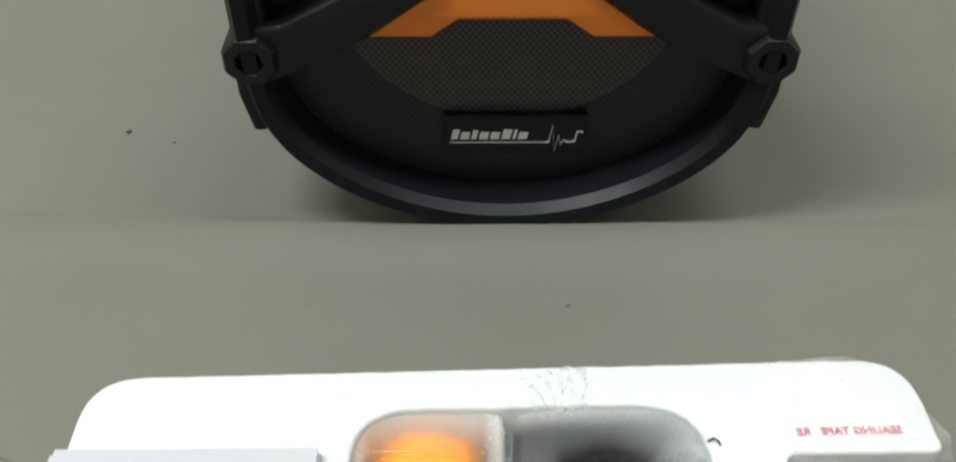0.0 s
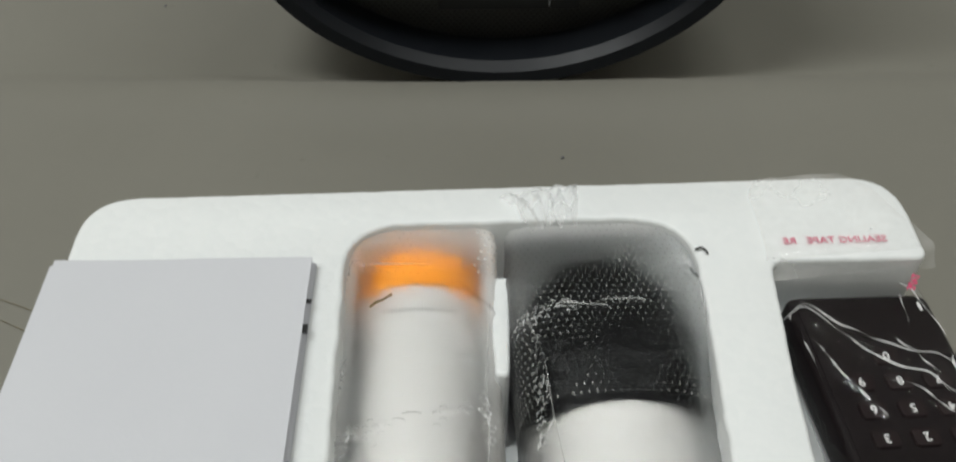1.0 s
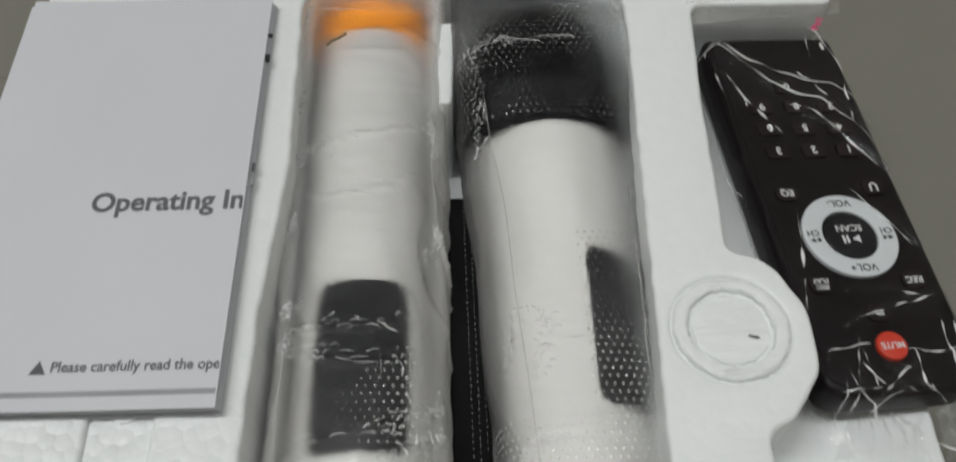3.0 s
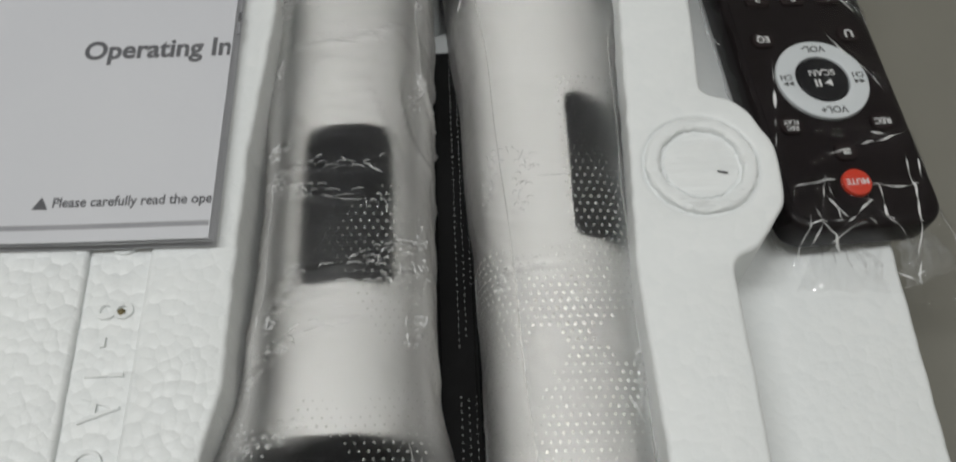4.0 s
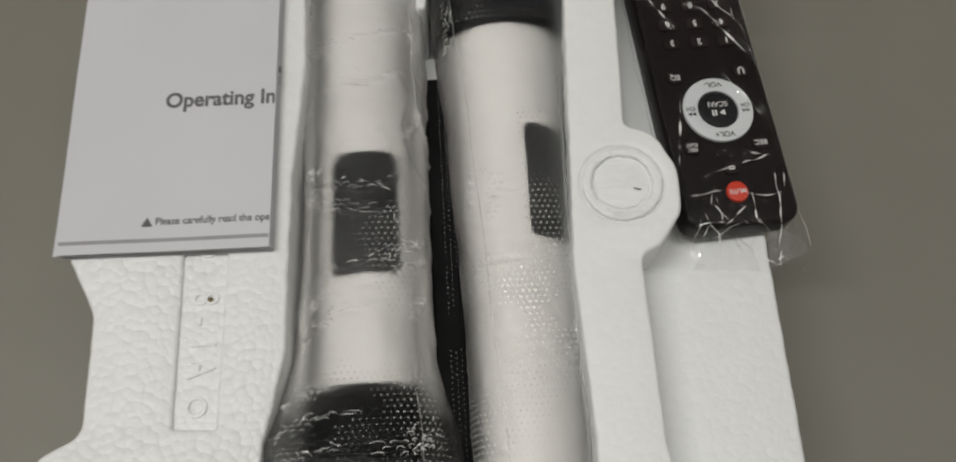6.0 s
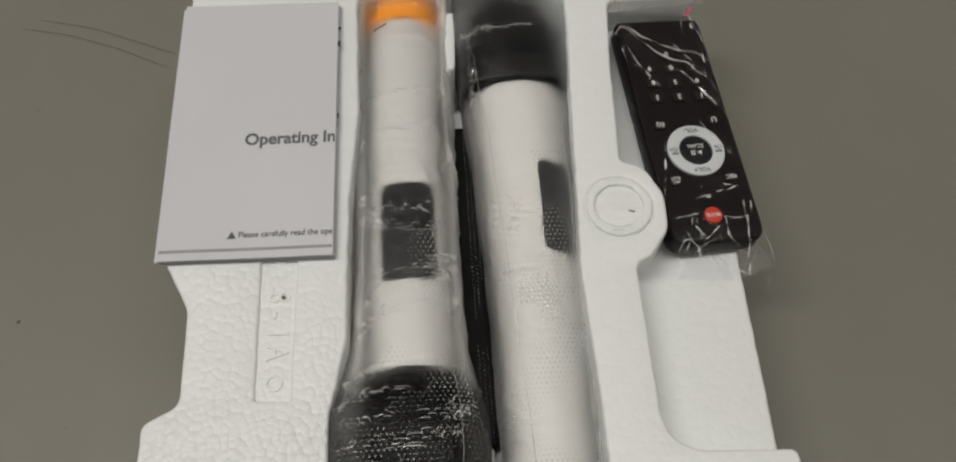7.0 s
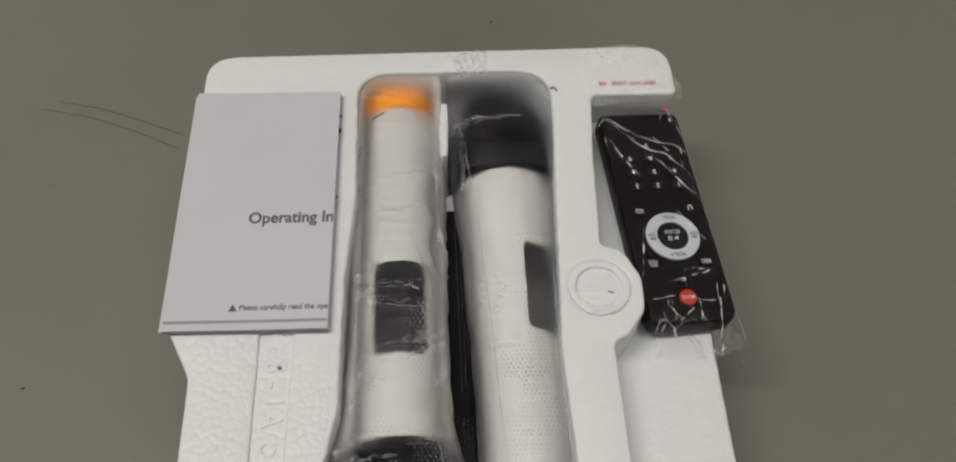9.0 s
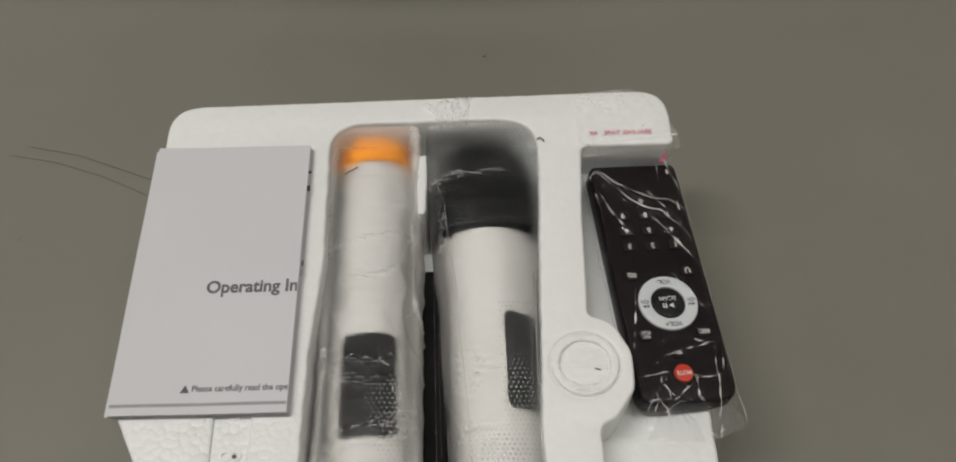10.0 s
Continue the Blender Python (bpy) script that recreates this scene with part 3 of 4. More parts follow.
# ---------------------------------------------------------------- microphones
def arc_panel(s0, s1, a0, a1, radius, corner=0.003):
    """A curved plate on a body that runs along y; angles from the top, to the right."""
    bm = bmesh.new()
    ns, na = 16, 16
    vs = []
    for i in range(ns + 1):
        row = []
        for j in range(na + 1):
            s, a = s0 + (s1 - s0) * i / ns, radians(a0 + (a1 - a0) * j / na)
            r = radius(s)
            # round off the corners
            hs, ha = (s1 - s0) / 2, radians(a1 - a0) / 2 * r
            cs, ca = s - (s0 + s1) / 2, (a - radians((a0 + a1) / 2)) * r
            ex, ey = abs(cs) - (hs - corner), abs(ca) - (ha - corner)
            if ex > 0 and ey > 0:
                d = math.hypot(ex, ey)
                big = max(ex, ey)
                if d > 0:
                    ex, ey = ex * big / d, ey * big / d
                    cs, ca = math.copysign(hs - corner + ex, cs), math.copysign(ha - corner + ey, ca)
            s, a = (s0 + s1) / 2 + cs, radians((a0 + a1) / 2) + ca / r
            row.append(bm.verts.new(((r + 0.0005) * math.sin(a), s, (r + 0.0005) * math.cos(a))))
        vs.append(row)
    for i in range(ns):
        for j in range(na):
            bm.faces.new((vs[i][j], vs[i][j + 1], vs[i + 1][j + 1], vs[i + 1][j]))
    ext = bmesh.ops.extrude_face_region(bm, geom=bm.faces[:])
    for v in [g for g in ext["geom"] if isinstance(g, bmesh.types.BMVert)]:
        k = math.hypot(v.co.x, v.co.z)
        v.co.x, v.co.z = v.co.x * (k - 0.002) / k, v.co.z * (k - 0.002) / k
    return bm


def lerp_table(table):
    def f(s):
        if s <= table[0][0]:
            return table[0][1]
        for (a, p), (b, q) in zip(table, table[1:]):
            if s <= b:
                t = (s - a) / (b - a)
                t = t * t * (3 - 2 * t)
                return p + (q - p) * t
        return table[-1][1]
    return f


def sleeve(s0, s1, left, right, top, low, seed, folds, square, steps=420, seg=120, wrinkle=0.0006):
    """A wrap of film round a body along y: half widths, crown and underside as functions of the place.
    folds: sharp creases as (place, angle from the top, run along, run round, height)."""
    rings = []
    for i in range(steps + 1):
        s = s0 + (s1 - s0) * i / steps
        l, r, t, b = left(s), right(s), top(s), low(s)
        ring = []
        for k in range(seg):
            a = 2 * math.pi * k / seg
            c, d = math.sin(a), math.cos(a)
            e = 2 / (3.4 + 4.6 * smooth_step(square[0], square[1], s))
            x = math.copysign(abs(c) ** e, c) * (r if c > 0 else l)
            z = math.copysign(abs(d) ** e, d) * (t if d > 0 else b)
            n = noise.noise((x * 60, s * 38 + seed, z * 60)) * 1.1 + noise.noise((x * 150, s * 90 + seed, z * 150)) * 0.45 + noise.noise((x * 420, s * 300 + seed, z * 420)) * 0.12
            ridge = 1 - abs(noise.noise((x * 70 + seed, s * 55 + x * 50, z * 60))) * 5
            if ridge > 0:
                n += 0.9 * ridge * ridge * max(0, 0.3 + noise.noise((s * 30, x * 25, seed + 3)))
            turn = a if a < math.pi else a - 2 * math.pi
            out = wrinkle * n
            for fs, fa, ds, da, h in folds:
                # distance from the crease, and how far along it
                ps, pa = s - fs, (turn - radians(fa)) * 0.018
                ln = math.hypot(ds, da)
                along, off = (ps * ds + pa * da) / ln, (ps * da - pa * ds) / ln
                off += 0.0025 * math.sin(along * 330 + fs * 900) * 0.5
                if abs(along) < ln and abs(off) < 0.004:
                    out += h * math.exp(-(off / 0.0008) ** 2) * (1 - (along / ln) ** 2) * (0.6 + 0.4 * math.sin(along * 1900 + fs * 50))
            ring.append((x + c * out, s, z + d * out))
        rings.append(ring)
    return rings


def film_shell(name, rings, material, parent, thick=0.0003):
    """A closed shell of film: an outer face, and an inner face that looks inwards."""
    inner = []
    for n, ring in enumerate(rings):
        shift = thick if n == 0 else (-thick if n == len(rings) - 1 else 0.0)
        row = []
        for x, s, z in ring:
            k = 1 - thick / max(0.002, math.hypot(x, z))
            row.append((x * k, s + shift, z * k))
        inner.append(row)
    outer = loft(rings)
    count = len(outer.faces)
    ob = part(name, merge(outer, loft(inner)), material, parent, smooth=60)
    for poly in ob.data.polygons[count:]:
        poly.flip()
    ob.visible_shadow = False
    return ob


def film_seam(rings, s_from, s_to, a_from, a_to, parent):
    """A welded edge of the film that runs along a sleeve, between two angles from the top."""
    steps, seg = len(rings) - 1, len(rings[0])
    s0, s1 = rings[0][0][1], rings[-1][0][1]
    pts = []
    for m in range(81):
        t = m / 80
        a = radians(a_from + (a_to - a_from) * t + 2.5 * noise.noise((t * 6, a_from, 2)))
        ring = rings[min(steps, max(0, round((s_from + (s_to - s_from) * t - s0) / (s1 - s0) * steps)))]
        f = (a / (2 * math.pi) * seg) % seg
        k = int(f)
        p = Vector(ring[k]).lerp(Vector(ring[(k + 1) % seg]), f - k)
        pts.append(p + Vector((p.x, 0, p.z)).normalized() * 0.0001)
    ob = part("film_seam", strand(pts, [0.00013] * len(pts)), M_TAPE, parent, smooth=60)
    ob.visible_shadow = False


def bubbles_on(rings, pitch_steps, pitch, radius, height, keep, shown, swell=lambda p: 1.0):
    """Small domes in staggered rows on the upper half of a sleeve."""
    verts, faces = [], []
    for i in range(2, len(rings) - 2, pitch_steps):
        row = (i // pitch_steps) % 2
        n = len(rings[i])
        spots = []
        for side in (1, -1):
            k, run, want = 0, 0.0, pitch * (0.5 if row else (0.0 if side > 0 else 1.0))
            while k < n * 0.29:
                p0, p1 = Vector(rings[i][(side * k) % n]), Vector(rings[i][(side * (k + 1)) % n])
                step = (p1 - p0).length
                while run <= want < run + step:
                    spots.append(((side * k) % n, p0.lerp(p1, (want - run) / step)))
                    want += pitch
                run, k = run + step, k + 1
        for k, p in spots:
            u = (Vector(rings[i][(k + 1) % n]) - Vector(rings[i][k - 1])).normalized()
            v = (Vector(rings[i + 1][k]) - Vector(rings[i - 1][k])).normalized()
            w = u.cross(v)
            if w.dot(Vector((p.x, 0, p.z))) < 0:
                w = -w
            if not shown(p) or noise.noise((p.x * 70, p.y * 55, p.z * 70)) < keep:
                continue
            base = len(verts)
            r = radius * (0.75 + 0.2 * random.random() + 1.3 * noise.noise((p.x * 45, p.y * 45, p.z * 45 + 9)))
            r *= swell(p)
            if r < radius * 0.35:
                continue
            for q, h in ((1.0, -0.00003), (0.68, height * 0.75)):
                for m in range(7):
                    a = 2 * math.pi * m / 7
                    verts.append(p + u * (r * q * math.cos(a)) + v * (r * q * math.sin(a)) + w * h)
            verts.append(p + w * height)
            for m in range(7):
                j = (m + 1) % 7
                faces.append((base + m, base + j, base + 7 + j, base + 7 + m))
                faces.append((base + 7 + m, base + 7 + j, base + 14))
    bm = bmesh.new()
    me = bpy.data.meshes.new("tmp")
    me.from_pydata(verts, [], faces)
    bm.from_mesh(me)
    bpy.data.meshes.remove(me)
    return bm


def strand(points, radii, seg=5):
    """A tapering tube along a line of points, for painted glints and for seams."""
    rings = []
    for n, (p, r) in enumerate(zip(points, radii)):
        a, b = points[max(0, n - 1)], points[min(len(points) - 1, n + 1)]
        t = (b - a).normalized()
        u = t.cross(Vector((0.1, 0.2, 1))).normalized()
        w = t.cross(u)
        rings.append([p + (u * math.cos(2 * math.pi * m / seg) + w * math.sin(2 * math.pi * m / seg)) * r for m in range(seg)])
    return loft(rings)


def glints_on(rings, folds, seed):
    """Broken, curled white strands along the creases of a sleeve, in place of glints."""
    rnd = random.Random(seed)
    bm = bmesh.new()
    steps, seg = len(rings) - 1, len(rings[0])
    s0, s1 = rings[0][0][1], rings[-1][0][1]

    def place(s, a):
        fi = min(steps - 0.001, max(0, (s - s0) / (s1 - s0) * steps))
        fk = (a / (2 * math.pi) * seg) % seg
        i, k = int(fi), int(fk)
        p = Vector(rings[i][k]).lerp(Vector(rings[i][(k + 1) % seg]), fk - k)
        q = Vector(rings[i + 1][k]).lerp(Vector(rings[i + 1][(k + 1) % seg]), fk - k)
        p = p.lerp(q, fi - i)
        return p + Vector((math.sin(a), 0, math.cos(a))) * 0.0002

    for fs, fa, ds, da, h in folds:
        ln = math.hypot(ds, da)
        # curled white glint strands, short and at odds with one another
        for line in range(rnd.choice((6, 7, 8))):
            mid, off = rnd.uniform(-0.8, 0.8), rnd.gauss(0, 0.0014)
            span = rnd.uniform(0.0012, 0.0042)
            turn = math.atan2(da, ds) + rnd.gauss(0, 0.45)
            n = max(8, int(span / 0.0003))
            bend = rnd.uniform(-260, 260)
            pts, rad = [], []
            ps, pa = fs + ds * mid + off * da / ln, da * mid - off * ds / ln
            for m in range(n + 1):
                turn += bend * span / n + 0.5 * noise.noise((m * 0.35, line * 3.1, seed + fs * 90))
                ps, pa = ps + math.cos(turn) * span / n, pa + math.sin(turn) * span / n
                pts.append(place(ps, radians(fa) + pa / 0.018))
                thick = max(0.05, 0.55 + 1.2 * noise.noise((m * 0.3, line * 3.0, seed + fs * 40)))
                rad.append(0.00020 * thick * math.sqrt(max(0.02, 1 - (2 * m / n - 1) ** 2)))
            merge(bm, strand(pts, rad))
        # white arcs that paint glints on the bubble rims beside the crease
        pitch = 0.0018
        for i in range(-9, 10):
            for k in range(-9, 10):
                ps, pa = i * pitch * 0.87, (k + 0.5 * (i % 2)) * pitch
                along, off = (ps * ds + pa * da) / ln, (ps * da - pa * ds) / ln
                if abs(along) > 0.85 * ln or abs(off) > 0.0026 * (1 - 0.5 * abs(along) / ln) or rnd.random() < 0.3:
                    continue
                start, size = rnd.uniform(-0.6, 0.6), pitch * 0.30
                pts = [place(fs + ps + size * math.sin(start + t * 0.45), radians(fa) + (pa + size * math.cos(start + t * 0.45)) / 0.018) for t in range(8)]
                merge(bm, strand(pts, [0.00011 * (0.4 + 0.6 * math.sin(math.pi * (t + 0.5) / 8)) for t in range(8)], 4))
    return bm


FOLDS_A = [(0.062, -20, 0.003, 0.014, 0.0013), (0.056, -14, -0.003, 0.012, 0.0010), (0.040, 20, 0.005, 0.014, 0.0013), (0.033, 18, 0.006, 0.014, 0.0010), (0.028, -25, 0.008, 0.004, 0.0010), (0.068, -42, 0.001, 0.006, 0.0011), (0.014, -38, 0.006, 0.004, 0.0012), (-0.002, -30, 0.006, 0.010, 0.0012), (-0.012, -25, 0.005, 0.008, 0.0012), (-0.020, 0, 0.002, 0.015, 0.0013), (-0.028, -8, 0.004, 0.014, 0.0012), (-0.018, 32, 0.004, 0.006, 0.0010), (0.100, 0, 0.004, 0.012, 0.0008), (0.115, -12, 0.006, 0.014, 0.0008), (0.155, -30, 0.010, 0.006, 0.0010), (0.090, -48, 0.006, 0.003, 0.0008), (0.108, -52, 0.005, 0.004, 0.0008), (0.128, -44, 0.007, 0.002, 0.0008), (0.084, 46, 0.007, 0.002, 0.0008), (0.118, 44, 0.008, -0.002, 0.0008), (0.022, 42, 0.005, 0.003, 0.0008), (0.022, -8, 0.007, 0.008, 0.0008)]
FOLDS_B = [(0.022, -28, 0.003, 0.012, 0.0012), (0.005, -42, 0.020, 0.002, 0.0008), (0.030, 35, 0.014, -0.006, 0.0010), (-0.060, -35, 0.008, 0.003, 0.0008), (-0.085, -25, 0.004, 0.008, 0.0008), (-0.062, -10, 0.010, 0.001, 0.0007), (-0.110, 38, 0.010, 0.002, 0.0009)]
MIC_A = pose(0.0618, 0.046, 0.0622, 0, 0, 3.3)
MIC_B = pose(0.1018, 0.168, 0.0612, 0, 0, 3.6)


def make_mic_tail_first():
    """The microphone whose head lies at the near end and whose orange base ring lies at the far end."""
    mic = thing("microphone", MIC_A, "white wireless microphone with orange base ring and black head", "microphone", "wireless microphones")
    rad = lerp_table([(-0.002, 0.0172), (0.03, 0.0168), (0.09, 0.0160), (0.157, 0.0150)])
    part("handle", lathe([(0.0005 + 0.1565 * i / 30, rad(0.0005 + 0.1565 * i / 30)) for i in range(31)]), M_WHITE, mic)
    part("base_ring", lathe([(0.1565, 0.0140), (0.1570, 0.0158), (0.166, 0.0160), (0.1690, 0.0154), (0.1705, 0.0138), (0.1708, 0.009)]), M_ORANGE, mic, "orange plastic base ring")
    part("display", arc_panel(0.034, 0.0752, -37, 38, rad), M_GLOSSBLACK, mic, "glossy black display window")
    part("collar", lathe([(0.0005, 0.0174), (-0.0015, 0.0187), (-0.010, 0.0222), (-0.018, 0.0240)]), M_BLACK, mic)
    part("head_grille", lathe([(-0.018, 0.0240), (-0.026, 0.0252), (-0.036, 0.0250), (-0.048, 0.0225), (-0.058, 0.0170), (-0.065, 0.0100), (-0.067, 0.002)]), M_MESH, mic, "black wire mesh head")
    return mic


def make_mic_head_first():
    """The microphone whose head lies at the far end."""
    mic = thing("microphone", MIC_B, "white wireless microphone with black mesh head in bubble wrap", "microphone", "wireless microphones")
    rad = lerp_table([(-0.18, 0.0155), (-0.10, 0.0160), (-0.04, 0.0178), (0.0, 0.0196)])
    part("handle", lathe([(-0.185, 0.0135)] + [(-0.182 + 0.182 * i / 36, rad(-0.182 + 0.182 * i / 36)) for i in range(37)]), M_WHITE, mic)
    part("display", arc_panel(-0.0755, -0.0365, 14, 76, rad), M_GLOSSBLACK, mic, "glossy black display window")
    part("head_grille", lathe([(0.0, 0.0198), (0.002, 0.0212), (0.010, 0.0230), (0.020, 0.0233), (0.030, 0.0226), (0.038, 0.0206), (0.0455, 0.0162), (0.0502, 0.0098), (0.0522, 0.003)]), M_MESH, mic, "black wire mesh head")
    return mic


make_mic_tail_first()
make_mic_head_first()

# the wraps, and where their bubbles are drawn as pale glinting dots
def shown_a(p):
    return (p.y < 0.0 and p.x > -0.008 + 5 * max(0, p.y + 0.012) and noise.noise((p.x * 60, p.y * 50, 6)) > -0.15) or p.y > 0.158 or (0.034 < p.y < 0.058 and -0.006 < p.x < 0.0125 and p.x * 1.2 + 0.050 > p.y) or (p.y < 0.033 and noise.noise((p.x * 40, p.y * 50, 3)) > -0.1)


def shown_b(p):
    return p.y > 0.0 or (-0.078 < p.y < -0.034 and p.x > 0.002) or p.y < -0.078


wrap_a = thing("bubble_wrap_sleeve", MIC_A, "milky bubble wrap sleeve round the microphone with orange base", "bubble wrap", "bubble wrap sleeves")
rings = sleeve(-0.075, 0.1760,
               lerp_table([(-0.075, 0.0320), (-0.02, 0.0310), (0.012, 0.0222), (0.06, 0.0205), (0.15, 0.0225), (0.1715, 0.0240), (0.1760, 0.0230)]),
               lerp_table([(-0.075, 0.0250), (-0.02, 0.0262), (0.012, 0.0200), (0.06, 0.0196), (0.15, 0.0200), (0.1760, 0.0205)]),
               lerp_table([(-0.075, 0.0150), (-0.06, 0.0250), (-0.02, 0.0260), (0.0, 0.0196), (0.06, 0.0182), (0.14, 0.0172), (0.158, 0.0175), (0.169, 0.0205), (0.1760, 0.0212)]),
               lerp_table([(-0.075, 0.012), (0.0, 0.016), (0.15, 0.016), (0.1760, 0.010)]), 3.1,
               FOLDS_A, (0.125, 0.160), wrinkle=0.0011)
crinkle = part("crinkle", glints_on(rings, FOLDS_A, 3), M_GLINT, wrap_a, "white strands that stand in for glints on the film's creases", smooth=60)
crinkle.visible_shadow = False
tagged(crinkle, kind="stuff")
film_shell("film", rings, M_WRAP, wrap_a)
film_seam(rings, -0.002, -0.070, 27, 25, wrap_a)
film_seam(rings, 0.060, -0.016, -46, -40, wrap_a)
film_seam(rings, 0.085, 0.150, 48, 40, wrap_a)
bub = part("bubble_skin", bubbles_on(rings, 3, 0.0019, 0.00029, 0.00014, -0.20, shown_a), M_BUBBLE, wrap_a, "rows of tiny air bubbles", smooth=60)
bub.visible_shadow = False
tagged(bub, kind="stuff")

wrap_b = thing("bubble_wrap_sleeve", MIC_B, "milky bubble wrap sleeve round the other microphone, twisted at its end", "bubble wrap", "bubble wrap sleeves")
rings = sleeve(-0.195, 0.0560,
               lerp_table([(-0.195, 0.0170), (-0.10, 0.0179), (-0.03, 0.0205), (0.0, 0.0232), (0.02, 0.0246), (0.056, 0.0246)]),
               lerp_table([(-0.195, 0.0180), (-0.10, 0.0190), (-0.03, 0.0206), (0.0, 0.0230), (0.02, 0.0250), (0.056, 0.0262)]),
               lerp_table([(-0.195, 0.0160), (-0.10, 0.0176), (-0.03, 0.0196), (0.0, 0.0214), (0.012, 0.0244), (0.030, 0.0236), (0.039, 0.0222), (0.046, 0.0212), (0.056, 0.0220)]),
               lerp_table([(-0.195, 0.015), (0.0, 0.016), (0.052, 0.010)]), 8.4,
               FOLDS_B, (0.010, 0.036))
crinkle = part("crinkle", glints_on(rings, FOLDS_B, 8), M_GLINT, wrap_b, "white strands that stand in for glints on the film's creases", smooth=60)
crinkle.visible_shadow = False
tagged(crinkle, kind="stuff")
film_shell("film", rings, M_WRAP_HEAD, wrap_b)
film_seam(rings, -0.190, 0.024, -8, -36, wrap_b)
film_seam(rings, -0.185, -0.020, 46, 42, wrap_b)
bub = part("bubble_skin", bubbles_on(rings, 3, 0.0018, 0.00033, 0.00016, -0.35, shown_b, lambda p: 1.0 + 0.5 * smooth_step(-0.075, -0.105, p.y) * (p.x > -0.008) - 0.3 * (p.y > 0)), M_BUBBLE, wrap_b, "rows of tiny air bubbles", smooth=60)
bub.visible_shadow = False
tagged(bub, kind="stuff")


def crumple(w, d, h, seed, n=26):
    """A crumpled corner of film that stands up from the tray."""
    bm = bmesh.new()
    vs = []
    for j in range(n + 1):
        row = []
        for i in range(n + 1):
            u, v = i / n - 0.5, j / n
            fold = abs(((u * 5.0 + 0.6 * noise.noise((u * 4, v * 3, seed))) % 1) - 0.5) * 2
            z = h * (0.25 + 0.75 * fold) * math.sin(math.pi * min(1, 0.25 + v * 0.7)) + 0.0006 * noise.noise((u * 30, v * 30, seed))
            row.append(bm.verts.new((u * w * (0.65 + 0.55 * v), v * d + 0.1 * d * noise.noise((u * 6, seed, 1)), z)))
        vs.append(row)
    for j in range(n):
        for i in range(n):
            bm.faces.new((vs[j][i], vs[j][i + 1], vs[j + 1][i + 1], vs[j + 1][i]))
    return bm


tuft = part("twisted_end", crumple(0.0180, 0.0150, 0.0075, 4.0), M_TUFT, wrap_b, "crumpled clear film end", at=pose(-0.0120, 0.0475, 0.0240, 0, 0, 12), smooth=40)
tuft.visible_shadow = False

# the dark pouch between the two microphones
pouch = thing("accessory_pouch", pose(0.0832, 0.093, PIT, 0, 0, 3.6), "long black pouch lying in the gap between the microphones", "pouch")
bm = box(0.014, 0.138, 0.012, 0.002, 3, (0, 0, 0.006))
part("pouch_body", bm, M_POUCH, pouch)
dots = bmesh.new()
for i in range(76):
    for k in range(5):
        x, y = 0.0004 + 0.0017 * k, -0.066 + 0.00175 * (i + 0.5 * (k % 2))
        if noise.noise((x * 90, y * 60, 4)) > -0.3:
            bmesh.ops.create_icosphere(dots, subdivisions=1, radius=0.00021, matrix=pose(x, y, 0.0123) @ Matrix.Diagonal((0.8, 1.3, 0.6, 1)))
dots = part("bubble_skin", dots, M_BUBBLE, pouch, "rows of tiny air bubbles", smooth=60)
tagged(dots, kind="stuff")
for k in range(2):
    part("pouch_seam", box(0.0012, 0.134, 0.0012, 0.0004, 1, (-0.0045 + 0.009 * k, 0, 0.0122)), M_POUCH, pouch)


